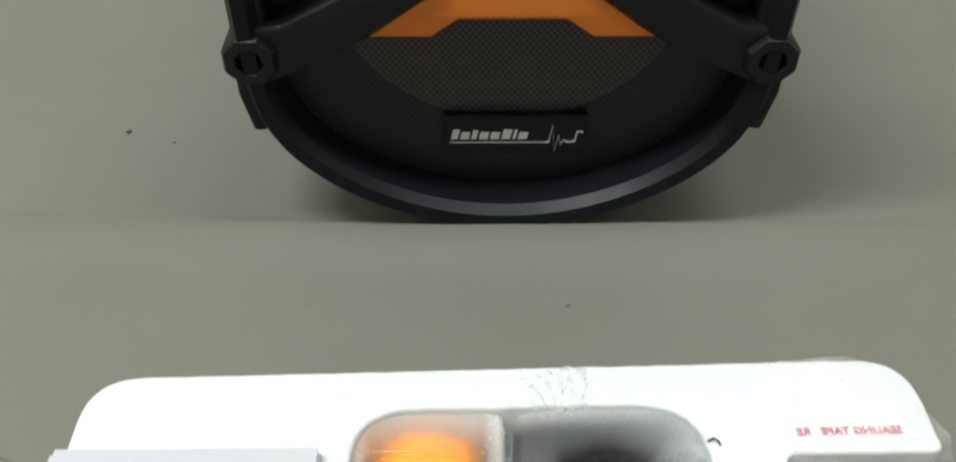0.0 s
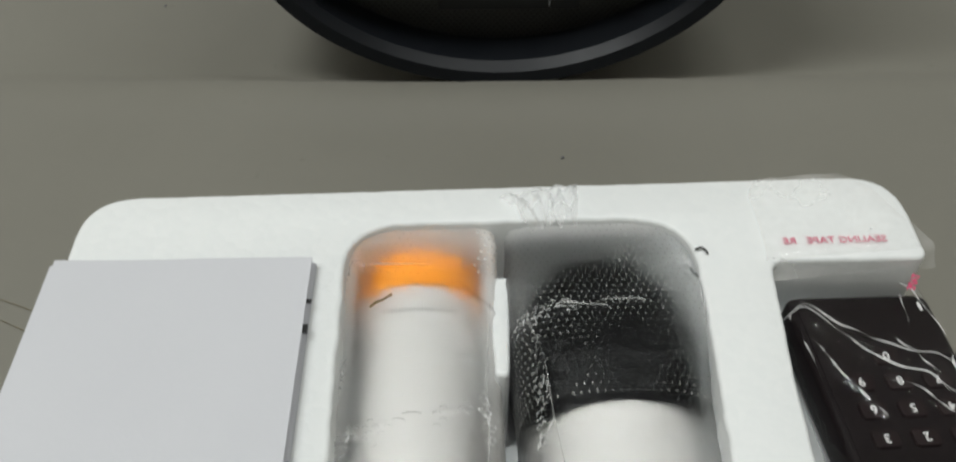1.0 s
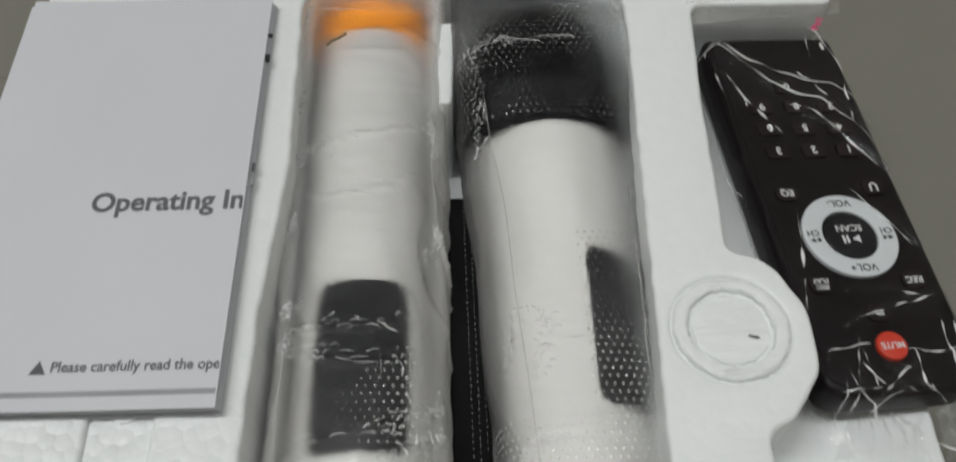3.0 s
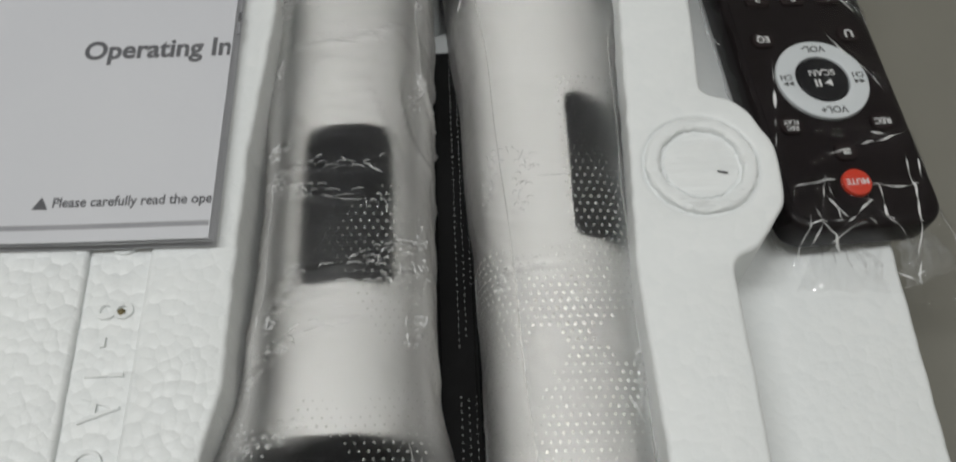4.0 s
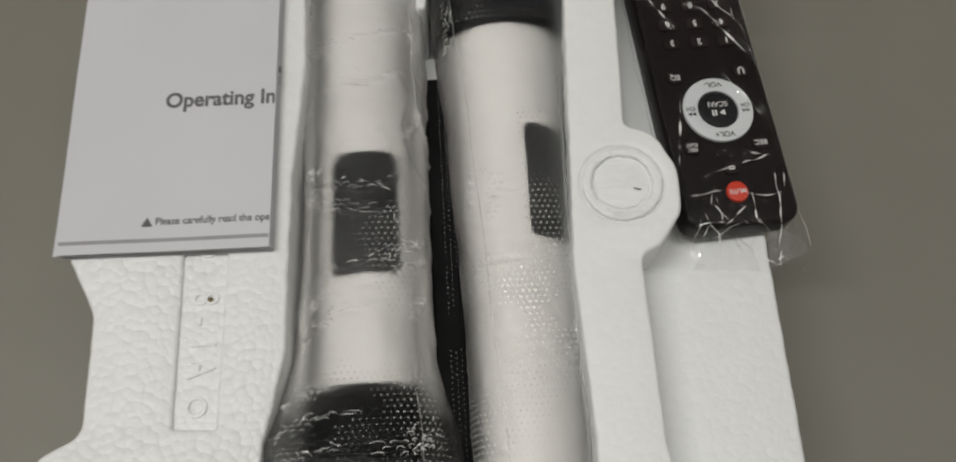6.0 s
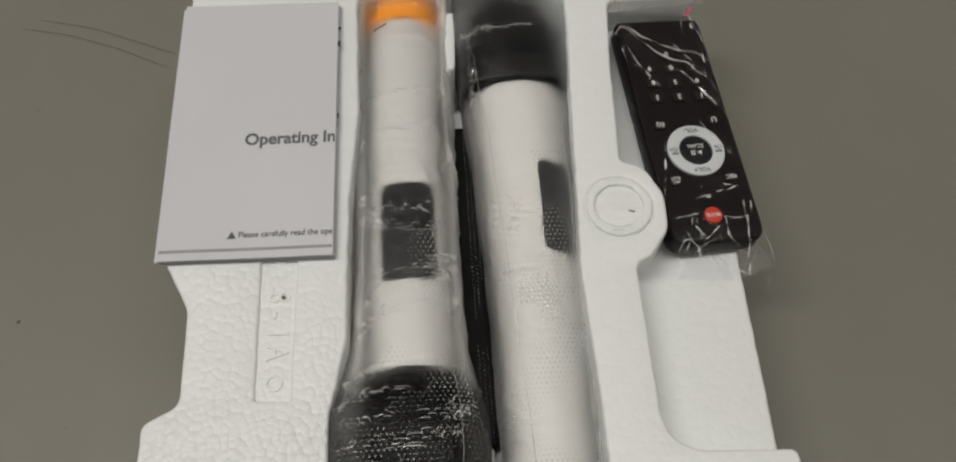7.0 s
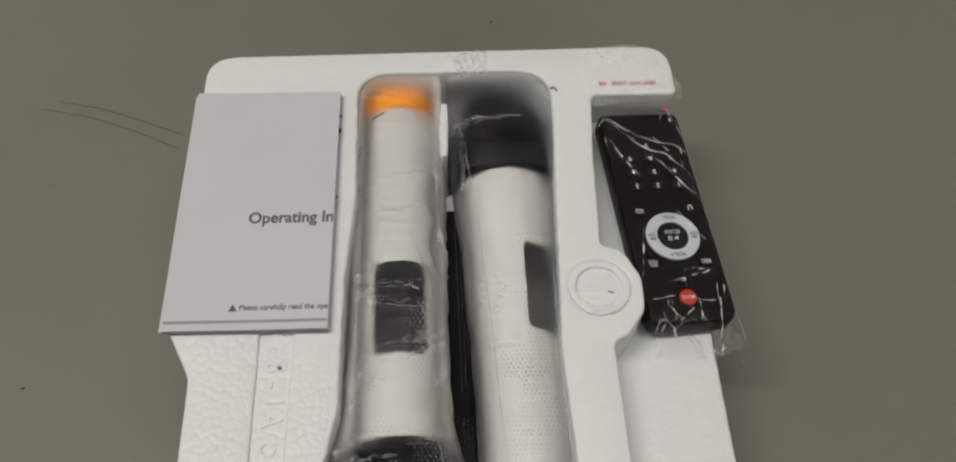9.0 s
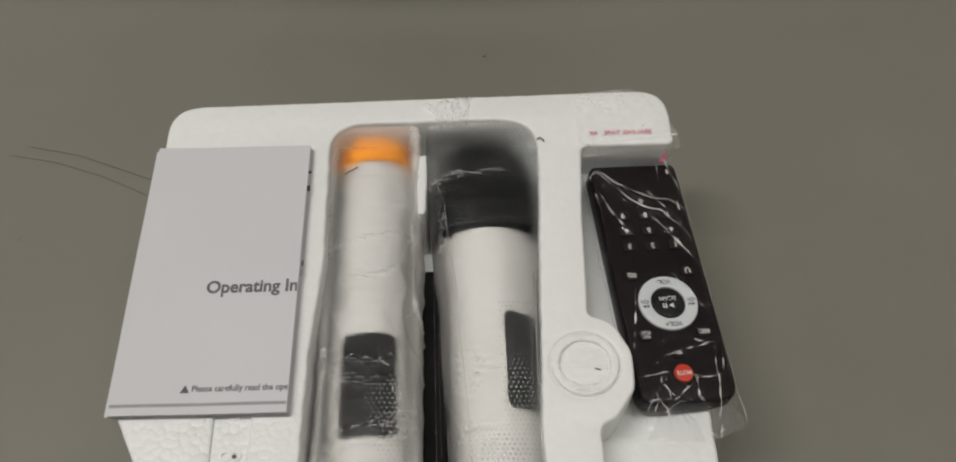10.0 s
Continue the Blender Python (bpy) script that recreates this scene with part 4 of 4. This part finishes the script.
# ---------------------------------------------------------------- remote control
def make_remote():
    W, L, H = 0.0380, 0.1080, 0.0100
    rc = thing("remote_control", pose(0.1690, 0.1505, LEDGE + 0.0018, 0, 5, 8.0), "black remote control with a white ring pad and red mute button", "remote control")
    outline = rounded([(-W / 2, L / 2, 0.004), (W / 2, L / 2, 0.004), (W / 2, -L / 2, 0.007), (-W / 2, -L / 2, 0.007)], 0.0015)
    part("case", slab([outline], 0.0, H, 0.0018), M_REMOTE, rc)
    face = rounded([(-W / 2 + 0.002, L / 2 - 0.002, 0.003), (W / 2 - 0.002, L / 2 - 0.002, 0.003), (W / 2 - 0.002, -L / 2 + 0.002, 0.006), (-W / 2 + 0.002, -L / 2 + 0.002, 0.006)], 0.0015)
    part("face_plate", slab([face], H - 0.0006, H + 0.0002, 0.0001), M_REMOTE, rc)
    circle = lambda r, cx, cy, n=40: [Vector((cx + r * math.cos(2 * math.pi * k / n), cy + r * math.sin(2 * math.pi * k / n))) for k in range(n)]
    top = H + 0.0002

    def button(cx, cy, w, h, text, size, mat=M_BUTTON, ink=M_PRINT, r=0.0012, dy=0.0):
        b = part("button", slab([rounded([(cx - w / 2, cy + h / 2, r), (cx + w / 2, cy + h / 2, r), (cx + w / 2, cy - h / 2, r), (cx - w / 2, cy - h / 2, r)], 0.001)], top - 0.0006, top + 0.0009, 0.0003), mat, rc)
        if text:
            part("button_sign", letters(text, size, pose(cx, cy + dy, top + 0.00096, 0, 0, 180), 0.00004, bold=0.02), ink, b)

    button(-0.0005, 0.0345, 0.0062, 0.0044, "0", 0.0031)
    for r, row in enumerate((("9", "8", "7"), ("6", "5", "4"), ("3", "2", "1"))):
        for k, d in enumerate(row):
            button(-0.0095 + 0.0095 * k, 0.0275 - 0.0074 * r, 0.0062, 0.0044, d, 0.0031)
    for cx, cy, tx, s in ((-0.0115, -0.0005, "EQ", 0.0026), (0.0115, 0.0005, "U", 0.0034), (-0.0115, -0.0265, "REC\nPLAY", 0.0017), (0.0115, -0.0265, "REC", 0.0024), (-0.0003, -0.0345, "=", 0.0036)):
        button(cx, cy, 0.0056, 0.0046, tx, s, r=0.0022)
    ring = part("ring_pad", slab([circle(0.0117, 0.0003, -0.0135), circle(0.0068, 0.0003, -0.0135)], top - 0.0006, top + 0.0011, 0.0004), M_RING, rc, "white ring pad")
    zt = top + 0.00116
    for tx, dx, dy, s in (("VOL+", 0, -0.0092, 0.0027), ("VOL-", 0, 0.0092, 0.0027), ("CH", -0.0093, 0.0008, 0.0022), ("CH", 0.0093, 0.0008, 0.0022)):
        part("ring_sign", letters(tx, s, pose(0.0003 + dx, -0.0135 + dy, zt, 0, 0, 180), 0.00004, bold=0.01), M_BLACKINK, ring)
    for sx in (-1, 1):
        tri = bmesh.new()
        for k in (0, 1):
            x = 0.0003 + sx * 0.0093 + (k - 0.5) * 0.0014
            tri.faces.new([tri.verts.new(p) for p in ((x - sx * 0.0007, -0.0154, zt), (x - sx * 0.0007, -0.0140, zt), (x + sx * 0.0007, -0.0147, zt))])
        part("skip_arrow", tri, M_BLACKINK, ring, smooth=0)
    pad = part("centre_button", slab([circle(0.0064, 0.0003, -0.0135)], top - 0.0006, top + 0.0012, 0.0004), M_GLOSSBLACK, rc)
    part("button_sign", letters("SCAN", 0.0026, pose(0.0003, -0.0117, top + 0.00126, 0, 0, 180), 0.00004, bold=0.01), M_PRINT, pad)
    play = bmesh.new()
    zp = top + 0.00128
    play.faces.new([play.verts.new(p) for p in ((0.0022, -0.0160, zp), (0.0022, -0.0138, zp), (0.0002, -0.0149, zp))])
    for x in (-0.0006, -0.0016):
        play.faces.new([play.verts.new(p) for p in ((x, -0.0160, zp), (x, -0.0138, zp), (x - 0.0006, -0.0138, zp), (x - 0.0006, -0.0160, zp))])
    part("play_sign", play, M_PRINT, pad, smooth=0)
    mute = part("mute_button", slab([circle(0.0035, -0.0005, -0.0430)], top - 0.0006, top + 0.0012, 0.0004), M_RED, rc, "red round mute button")
    part("button_sign", letters("MUTE", 0.0022, pose(-0.0005, -0.0430, top + 0.00126, 0, 0, 180), 0.00004, bold=0.01), M_PRINT, mute)


make_remote()


# ---------------------------------------------------------------- clear bag round the remote control
def make_bag():
    bag = thing("clear_plastic_bag", pose(0.1690, 0.1505, LEDGE, 0, 0, 8.0), "crinkled clear plastic bag round the remote control", "plastic bag")
    nx, ny = 130, 300

    creases = ((0.0385, -0.55, 0.0022, 0.0011, -0.02, 0.02), (0.0330, -0.85, 0.0018, 0.0010, -0.02, 0.02), (0.0260, -1.1, 0.0014, 0.0010, -0.002, 0.02), (-0.0360, 0.14, 0.0024, 0.0012, -0.008, 0.016), (-0.0440, 0.05, 0.0012, 0.0009, -0.016, -0.004), (-0.0440, 0.0, 0.0012, 0.0009, 0.003, 0.016), (-0.0500, 1.1, 0.0016, 0.0010, -0.010, 0.004), (-0.0500, -1.0, 0.0016, 0.0010, -0.002, 0.011), (-0.0550, 0.6, 0.0014, 0.0009, -0.010, 0.0), (-0.0030, -2.6, 0.0013, 0.0009, -0.017, -0.007), (-0.0200, 3.0, 0.0012, 0.0010, -0.018, -0.008), (0.0080, -1.7, 0.0014, 0.0010, 0.006, 0.018), (0.0480, -1.8, 0.0012, 0.0009, 0.004, 0.014), (-0.0300, -0.3, 0.0010, 0.0009, -0.006, 0.012), (0.0500, 5.0, 0.0010, 0.0009, -0.0165, -0.011))
    def film_place(u, y):
        pinch = 1.0 - (0.24 if u < 0 else 0.04) * smooth_step(-0.055, -0.076, y)
        half = (0.0214 + 0.0008 * noise.noise((y * 70, u * 0.4, 5))) * pinch
        x = u * half * (0.87 if u > 0 else 1.0) + 0.0015
        crown = 0.0122 - 0.0016 * u
        over = smooth_step(-0.0660, -0.0545, y) * (1 - 0.25 * smooth_step(0.052, 0.060, y))
        edge = 1 - smooth_step(0.82, 1.0, abs(u)) * (0.75 if u < 0 else 0.45)
        z = 0.0020 + crown * over * edge
        # creases that run slantwise over the face, and small crinkles
        warp = noise.noise((x * 40, y * 40, 2)) * 0.006 + noise.noise((x * 140, y * 140, 2)) * 0.001
        for off, slope, amp, wid, x0, x1 in creases:
            d = (y - off - slope * x + warp) / math.sqrt(1 + slope * slope)
            if abs(d) < 0.004 and x0 - 0.003 < x < x1 + 0.003:
                fade = smooth_step(x0 - 0.003, x0 + 0.002, x) * (1 - smooth_step(x1 - 0.002, x1 + 0.003, x))
                z += amp * math.exp(-(d / wid) ** 2) * (0.45 + 0.55 * abs(noise.noise((x * 90 + off * 50, y * 40, 7)) * 2)) * fade * (0.3 + 0.7 * over)
        gather = 1 - smooth_step(-0.066, -0.052, y)
        z += gather * (0.0035 * abs(math.sin(u * 5.5 + 1.5 * noise.noise((u * 2, y * 60, 3)))) + 0.003 * noise.noise((u * 3.0, y * 110, 8)) + 0.002) * (1 - 0.5 * smooth_step(-0.068, -0.076, y))
        z += 0.0003 * noise.noise((x * 80, y * 60, 1)) + 0.00008 * noise.noise((x * 300, y * 300, 4))
        return Vector((x + 0.0006 * noise.noise((y * 150, u * 3, 2)) + gather * 0.0004 * u, y + gather * 0.006 * (0.3 + noise.noise((u * 3.1, 4, 4)) - 0.9 * u), max(z, 0.0004)))

    bm = bmesh.new()
    vs = [[bm.verts.new(film_place(i / nx * 2 - 1, -0.0720 + 0.1320 * j / ny)) for i in range(nx + 1)] for j in range(ny + 1)]
    for j in range(ny):
        for i in range(nx):
            bm.faces.new((vs[j][i], vs[j][i + 1], vs[j + 1][i + 1], vs[j + 1][i]))
    face = part("bag_film", bm, M_BAG, bag, smooth=60)
    face.visible_shadow = False
    # welded seams along both long sides
    seams = [[film_place(u, -0.0600 + 0.1200 * j / 60) for j in range(61)] for u in (-1, 1)]
    for pts in seams:
        part("bag_seam", tube(pts, 0.00011), M_TAPE, bag, smooth=60).visible_shadow = False
    # white strands that paint glints on the film's folds and its near-end gathers
    rnd = random.Random(5)
    folds = []
    for off, slope, amp, wid, x0, x1 in creases:
        folds.append([(x0 + (x1 - x0) * m / 40, off + slope * (x0 + (x1 - x0) * m / 40)) for m in range(41)])
    folds.append([(0.0160 + 0.0040 * m / 40, 0.0590 - 0.0230 * m / 40) for m in range(41)])
    folds.append([(0.0125 - 0.0020 * m / 24, 0.0520 - 0.0090 * m / 24) for m in range(25)])
    bold = {0, 1, len(folds) - 2, len(folds) - 1}
    # short glint strands that fan out over the near end, and a few on the edges
    for k in range(13):
        x0, a = rnd.uniform(-0.014, 0.016), rnd.gauss(0, 0.8)
        y0, ln = rnd.uniform(-0.066, -0.048), rnd.uniform(0.005, 0.014)
        folds.append([(x0 + ln * m / 24 * math.sin(a), y0 - ln * (m / 24 - 0.5) * math.cos(a)) for m in range(25)])
    for k in range(7):
        x0, y0, ln, a = rnd.choice((-0.0175, 0.0165)) + rnd.gauss(0, 0.001), rnd.uniform(-0.045, 0.05), rnd.uniform(0.003, 0.012), rnd.gauss(0, 0.15)
        folds.append([(x0 + ln * (m / 24 - 0.5) * math.sin(a), y0 + ln * (m / 24 - 0.5) * math.cos(a)) for m in range(25)])
    glints = bmesh.new()
    for n, line in enumerate(folds):
        pts, rad = [], []
        for m, (x, y) in enumerate(line):
            y -= noise.noise((x * 40, y * 40, 2)) * 0.006 + noise.noise((x * 140, y * 140, 2)) * 0.001
            pts.append(film_place(max(-1, min(1, (x - 0.0015) / 0.0214)), max(-0.071, min(0.058, y))) + Vector((0, 0, 0.0001)))
            rad.append(0.00032 * (0.5 + 1.0 * noise.noise((x * 150 + n, y * 150, 3)) if n in bold else max(0.02, 0.25 + 1.7 * noise.noise((x * 260 + n, y * 260, 3)))) * math.sqrt(max(0.02, 1 - (2 * m / (len(line) - 1) - 1) ** 2)))
        merge(glints, strand(pts, rad))
    fold = part("bag_glint", glints, M_GLINT, bag, "white strands that stand in for glints on the bag's creases", smooth=60)
    fold.visible_shadow = False
    tagged(fold, kind="stuff")
    # a crumpled corner of the near end
    for x, y, turn, w, seed in ((0.0130, -0.0545, 196, 0.012, 2.0), (-0.0040, -0.0550, 172, 0.018, 5.0)):
        corner = part("bag_corner", crumple(w, 0.0100, 0.0065, seed), M_CORNER, bag, at=pose(x, y, 0.0010, 0, 0, turn), smooth=40)
        corner.visible_shadow = False
    # the flap lies up on the tray's rim, closed with a printed sealing strip
    bm = bmesh.new()
    n = 40
    vs = []
    for j in range(n + 1):
        row = []
        for i in range(n + 1):
            u, v = i / n, j / n
            y = 0.0575 + 0.030 * v
            x0, x1 = -0.0225 + 0.002 * v + 0.001 * math.sin(v * 3), 0.0225 - 0.012 * v
            rnd = max(0, v - 0.75) * 4
            x = x0 + (x1 - x0) * (0.5 + (u - 0.5) * math.sqrt(max(0.02, 1 - 0.55 * rnd * rnd)))
            z = TOP - LEDGE + 0.0008 + 0.0009 * abs(noise.noise((x * 110, y * 110, 6))) - 0.006 * (1 - smooth_step(0.0, 0.12, v))
            row.append(bm.verts.new((x, y, z)))
        vs.append(row)
    for j in range(n):
        for i in range(n):
            bm.faces.new((vs[j][i], vs[j][i + 1], vs[j + 1][i + 1], vs[j + 1][i]))
    flap = part("bag_flap", bm, M_TAPE, bag, "clear flap with a red-printed sealing strip", smooth=40)
    flap.visible_shadow = False
    words = letters("SEALING TAPE   RE", 0.0030, pose(-0.003, 0.0645, TOP - LEDGE + 0.0006, 0, 0, -4) @ Matrix.Diagonal((-1, 1, 1, 1)), 0.00003, bold=0.008, squeeze=1.05)
    part("sealing_text", words, M_REDINK, flap)
    part("sealing_text", letters("TAPE", 0.0026, pose(0.0135, 0.0520, TOP - LEDGE - 0.003, -25, 0, 52) @ Matrix.Diagonal((-1, 1, 1, 1)), 0.00003, bold=0.03), M_REDINK, flap)


make_bag()


# ---------------------------------------------------------------- loudspeaker
def make_speaker():
    sp = thing("loudspeaker", pose(0.0718, 0.3910, 0, 0, 0, 3.0), "black party loudspeaker with a grille, bumper ring and orange trim", "loudspeaker")
    R, HW, TOPZ = 0.1285, 0.1090, 0.258

    def outline(inset, n=160):
        """The front's outline: bowed below and above, straight at the sides, flat where it stands."""
        cz = R - 0.004
        pts = []
        for k in range(n):
            a = 2 * math.pi * k / n
            dx, dz = math.sin(a), -math.cos(a)
            lo, hi = 0.0, 0.4
            for _ in range(26):
                r = (lo + hi) / 2
                x, z = r * dx, 0.128 + r * dz
                inside = math.hypot(x, z - cz) < R - inset if z < 0.128 else math.hypot(x, z - (TOPZ - cz)) < R - inset
                g = (abs(x) / (HW - inset)) ** 14 + (max(0, -(z - cz) if z < 0.128 else z - (TOPZ - cz)) and (math.hypot(x, z - (cz if z < 0.128 else TOPZ - cz)) / (R - inset)) ** 14)
                if g < 1 and inside and inset * 0.0 <= z:
                    lo = r
                else:
                    hi = r
            pts.append((lo * dx, 0.128 + lo * dz))
        return pts

    def shell(levels):
        return [[(x, y, z) for x, z in outline(i)] for i, y in levels]

    part("cabinet", loft(shell([(0.014, 0.03), (0.010, 0.05), (0.012, 0.17), (0.024, 0.19)])), M_BLACK, sp)
    part("bumper_ring", loft(shell([(0.010, 0.050), (0.001, 0.046), (0.0, 0.010), (0.0015, -0.004), (0.0045, -0.0090), (0.0098, -0.0080), (0.0125, -0.003), (0.0138, 0.010), (0.0138, 0.03)]), True, False), M_BUMPER, sp, "dark moulded bumper ring", smooth=14)
    part("grille", loft(shell([(0.0128, 0.014), (0.0128, 0.012)])), M_PERF, sp, "black perforated grille")
    circ = lambda r, cx, cz, y, n=72: [(cx + r * math.cos(2 * math.pi * k / n), y, cz + r * math.sin(2 * math.pi * k / n)) for k in range(n)]
    part("woofer_grille", loft([circ(0.0735, 0, 0.118, 0.0118), circ(0.0735, 0, 0.118, 0.0108), circ(0.0715, 0, 0.118, 0.0104)]), M_PERF2, sp, "paler perforated grille over the woofer")

    def plate(corners, y0, y1, edge=0.0008, m=None):
        bm = slab([rounded([(x, z, r) for x, z, r in corners], 0.003)], -(y1), -(y0), edge)
        bm.transform(pose(0, 0, 0, 90, 0, 0))
        return bm

    badge = part("badge", plate([(-0.027, 0.0485, 0.001), (0.034, 0.0485, 0.001), (0.034, 0.0280, 0.001), (-0.027, 0.0280, 0.001)], 0.007, 0.0115, 0.0004), M_BLACK, sp, "black badge with a pale mark")
    # the mark: slanting strokes over a rule, then a pulse line and a note
    mark = bmesh.new()
    x = -0.0242
    for w, h in ((0.0036, 0.0052), (0.0044, 0.0038), (0.0030, 0.0048), (0.0045, 0.0038), (0.0045, 0.0038), (0.0045, 0.0052), (0.0020, 0.0050), (0.0045, 0.0038)):
        z0, sl = 0.0366, 0.22
        mark.faces.new([mark.verts.new(p) for p in ((x, 0.0067, z0), (x + w - 0.0007, 0.0067, z0), (x + w - 0.0007 + sl * h, 0.0067, z0 + h), (x + sl * h, 0.0067, z0 + h))])
        x += w + 0.0003
    mark.faces.new([mark.verts.new(p) for p in ((-0.0246, 0.0067, 0.0347), (0.0165, 0.0067, 0.0347), (0.0165, 0.0067, 0.0353), (-0.0246, 0.0067, 0.0353))])
    part("badge_mark", mark, M_PRINT, badge, "pale slanting printed mark", smooth=0)
    pulse = [(0.0160, 0.0350), (0.0178, 0.0350), (0.0192, 0.0440), (0.0206, 0.0300), (0.0219, 0.0385), (0.0230, 0.0335), (0.0242, 0.0362), (0.0256, 0.0350), (0.0290, 0.0355), (0.0299, 0.0405), (0.0324, 0.0402)]
    part("badge_pulse", tube([(x, 0.0067, z) for x, z in pulse], 0.00042), M_PRINT, badge, "pale pulse line and note")
    z0, z1 = 0.0925, 0.1000
    orange = [(-0.0550, z0, 0.0005), (-0.0310, z0, 0.001), (-0.0205, z1, 0.001), (0.0205, z1, 0.001), (0.0310, z0, 0.001), (0.0550, z0, 0.0005), (0.0250, 0.1140, 0.002), (-0.0250, 0.1140, 0.002)]
    part("trim", plate(orange, -0.004, 0.010), M_ORANGE_PAINT, sp, "orange painted trim plate")
    part("trim", plate([(x, 0.250 - z, r) for x, z, r in orange][::-1], -0.004, 0.010), M_ORANGE_PAINT, sp, "orange painted trim plate")
    for s in (-1, 1):
        flip = (lambda c: c) if s > 0 else (lambda c: [(-x, z, r) for x, z, r in c][::-1])
        for up in (0, 1):
            turn_z = (lambda c: c) if not up else (lambda c: [(x, 0.250 - z, r) for x, z, r in c][::-1])
            arm = [(0.0250, 0.1160, 0.002), (0.0560, 0.0920, 0.003), (0.0930, 0.0735, 0.006), (0.1050, 0.0750, 0.004), (0.1085, 0.0840, 0.003), (0.1040, 0.0970, 0.004), (0.0880, 0.0980, 0.004), (0.0420, 0.1220, 0.003)]
            part("frame_arm", plate(turn_z(flip(arm)), -0.006, 0.014, 0.002), M_BLACK, sp)
            cz = 0.0840 if not up else 0.166
            boss = loft([[(s * 0.1005 + r * math.cos(math.pi * (k + 0.5) / 4), y, cz + r * math.sin(math.pi * (k + 0.5) / 4)) for k in range(8)] for r, y in ((0.0112, 0.016), (0.0112, -0.007), (0.0100, -0.0090), (0.0058, -0.0090), (0.0052, -0.0075), (0.0050, 0.006))])
            b = part("corner_boss", boss, M_BLACK, sp)
            part("screw", loft([circ(r, s * 0.1005, cz, y, 20) for r, y in ((0.0040, 0.0075), (0.0040, 0.0055), (0.0032, 0.0048))]), M_BUMPER, b)
            lug = [(0.0970, 0.0750, 0.001), (0.1085, 0.0740, 0.002), (0.1085, 0.0660, 0.002), (0.1045, 0.0480, 0.002), (0.0995, 0.0485, 0.001), (0.0950, 0.0560, 0.002)]
            part("side_lug", plate(turn_z(flip(lug)), -0.003, 0.030, 0.0015), M_BLACK, sp)
        post = plate(flip([(0.0930, 0.090, 0.002), (0.1075, 0.090, 0.002), (0.1055, 0.160, 0.002), (0.0945, 0.160, 0.002)]), -0.003, 0.020, 0.002)
        part("side_post", post, M_BLACK, sp)
        part("foot", box(0.030, 0.05, 0.022, 0.004, 2, (s * 0.060, 0.075, 0.011)), M_BLACK, sp)


make_speaker()

# ---------------------------------------------------------------- crumbs and hairs on the floor
for x, y, r in ((-0.116, 0.445, 0.0011), (-0.091, 0.437, 0.0006), (0.098, 0.335, 0.0007), (-0.117, 0.094, 0.0007)):
    cr = thing("crumb", pose(x, y, 0.0004, 0, 0, 40), "small dark crumb of dirt on the floor", "crumb", "crumbs on the floor")
    bm = bmesh.new()
    bmesh.ops.create_icosphere(bm, subdivisions=2, radius=r, matrix=Matrix.Diagonal((1.5, 0.8, 0.5, 1)))
    for v in bm.verts:
        v.co *= 1 + 0.35 * noise.noise(v.co * 1500)
    part("grain", bm, M_INK, cr)
for pts in ([(-0.142, 0.264, 0.0006), (-0.115, 0.259, 0.0006), (-0.092, 0.251, 0.0006), (-0.070, 0.243, 0.0006)], [(-0.150, 0.258, 0.0006), (-0.125, 0.254, 0.0006), (-0.100, 0.246, 0.0006), (-0.072, 0.234, 0.0006)]):
    hair = thing("hair", pose(0, 0, 0), "thin dark hair lying on the floor", "hair", "hairs on the floor")
    part("strand", tube(pts, 0.00010), M_BRONZE, hair)
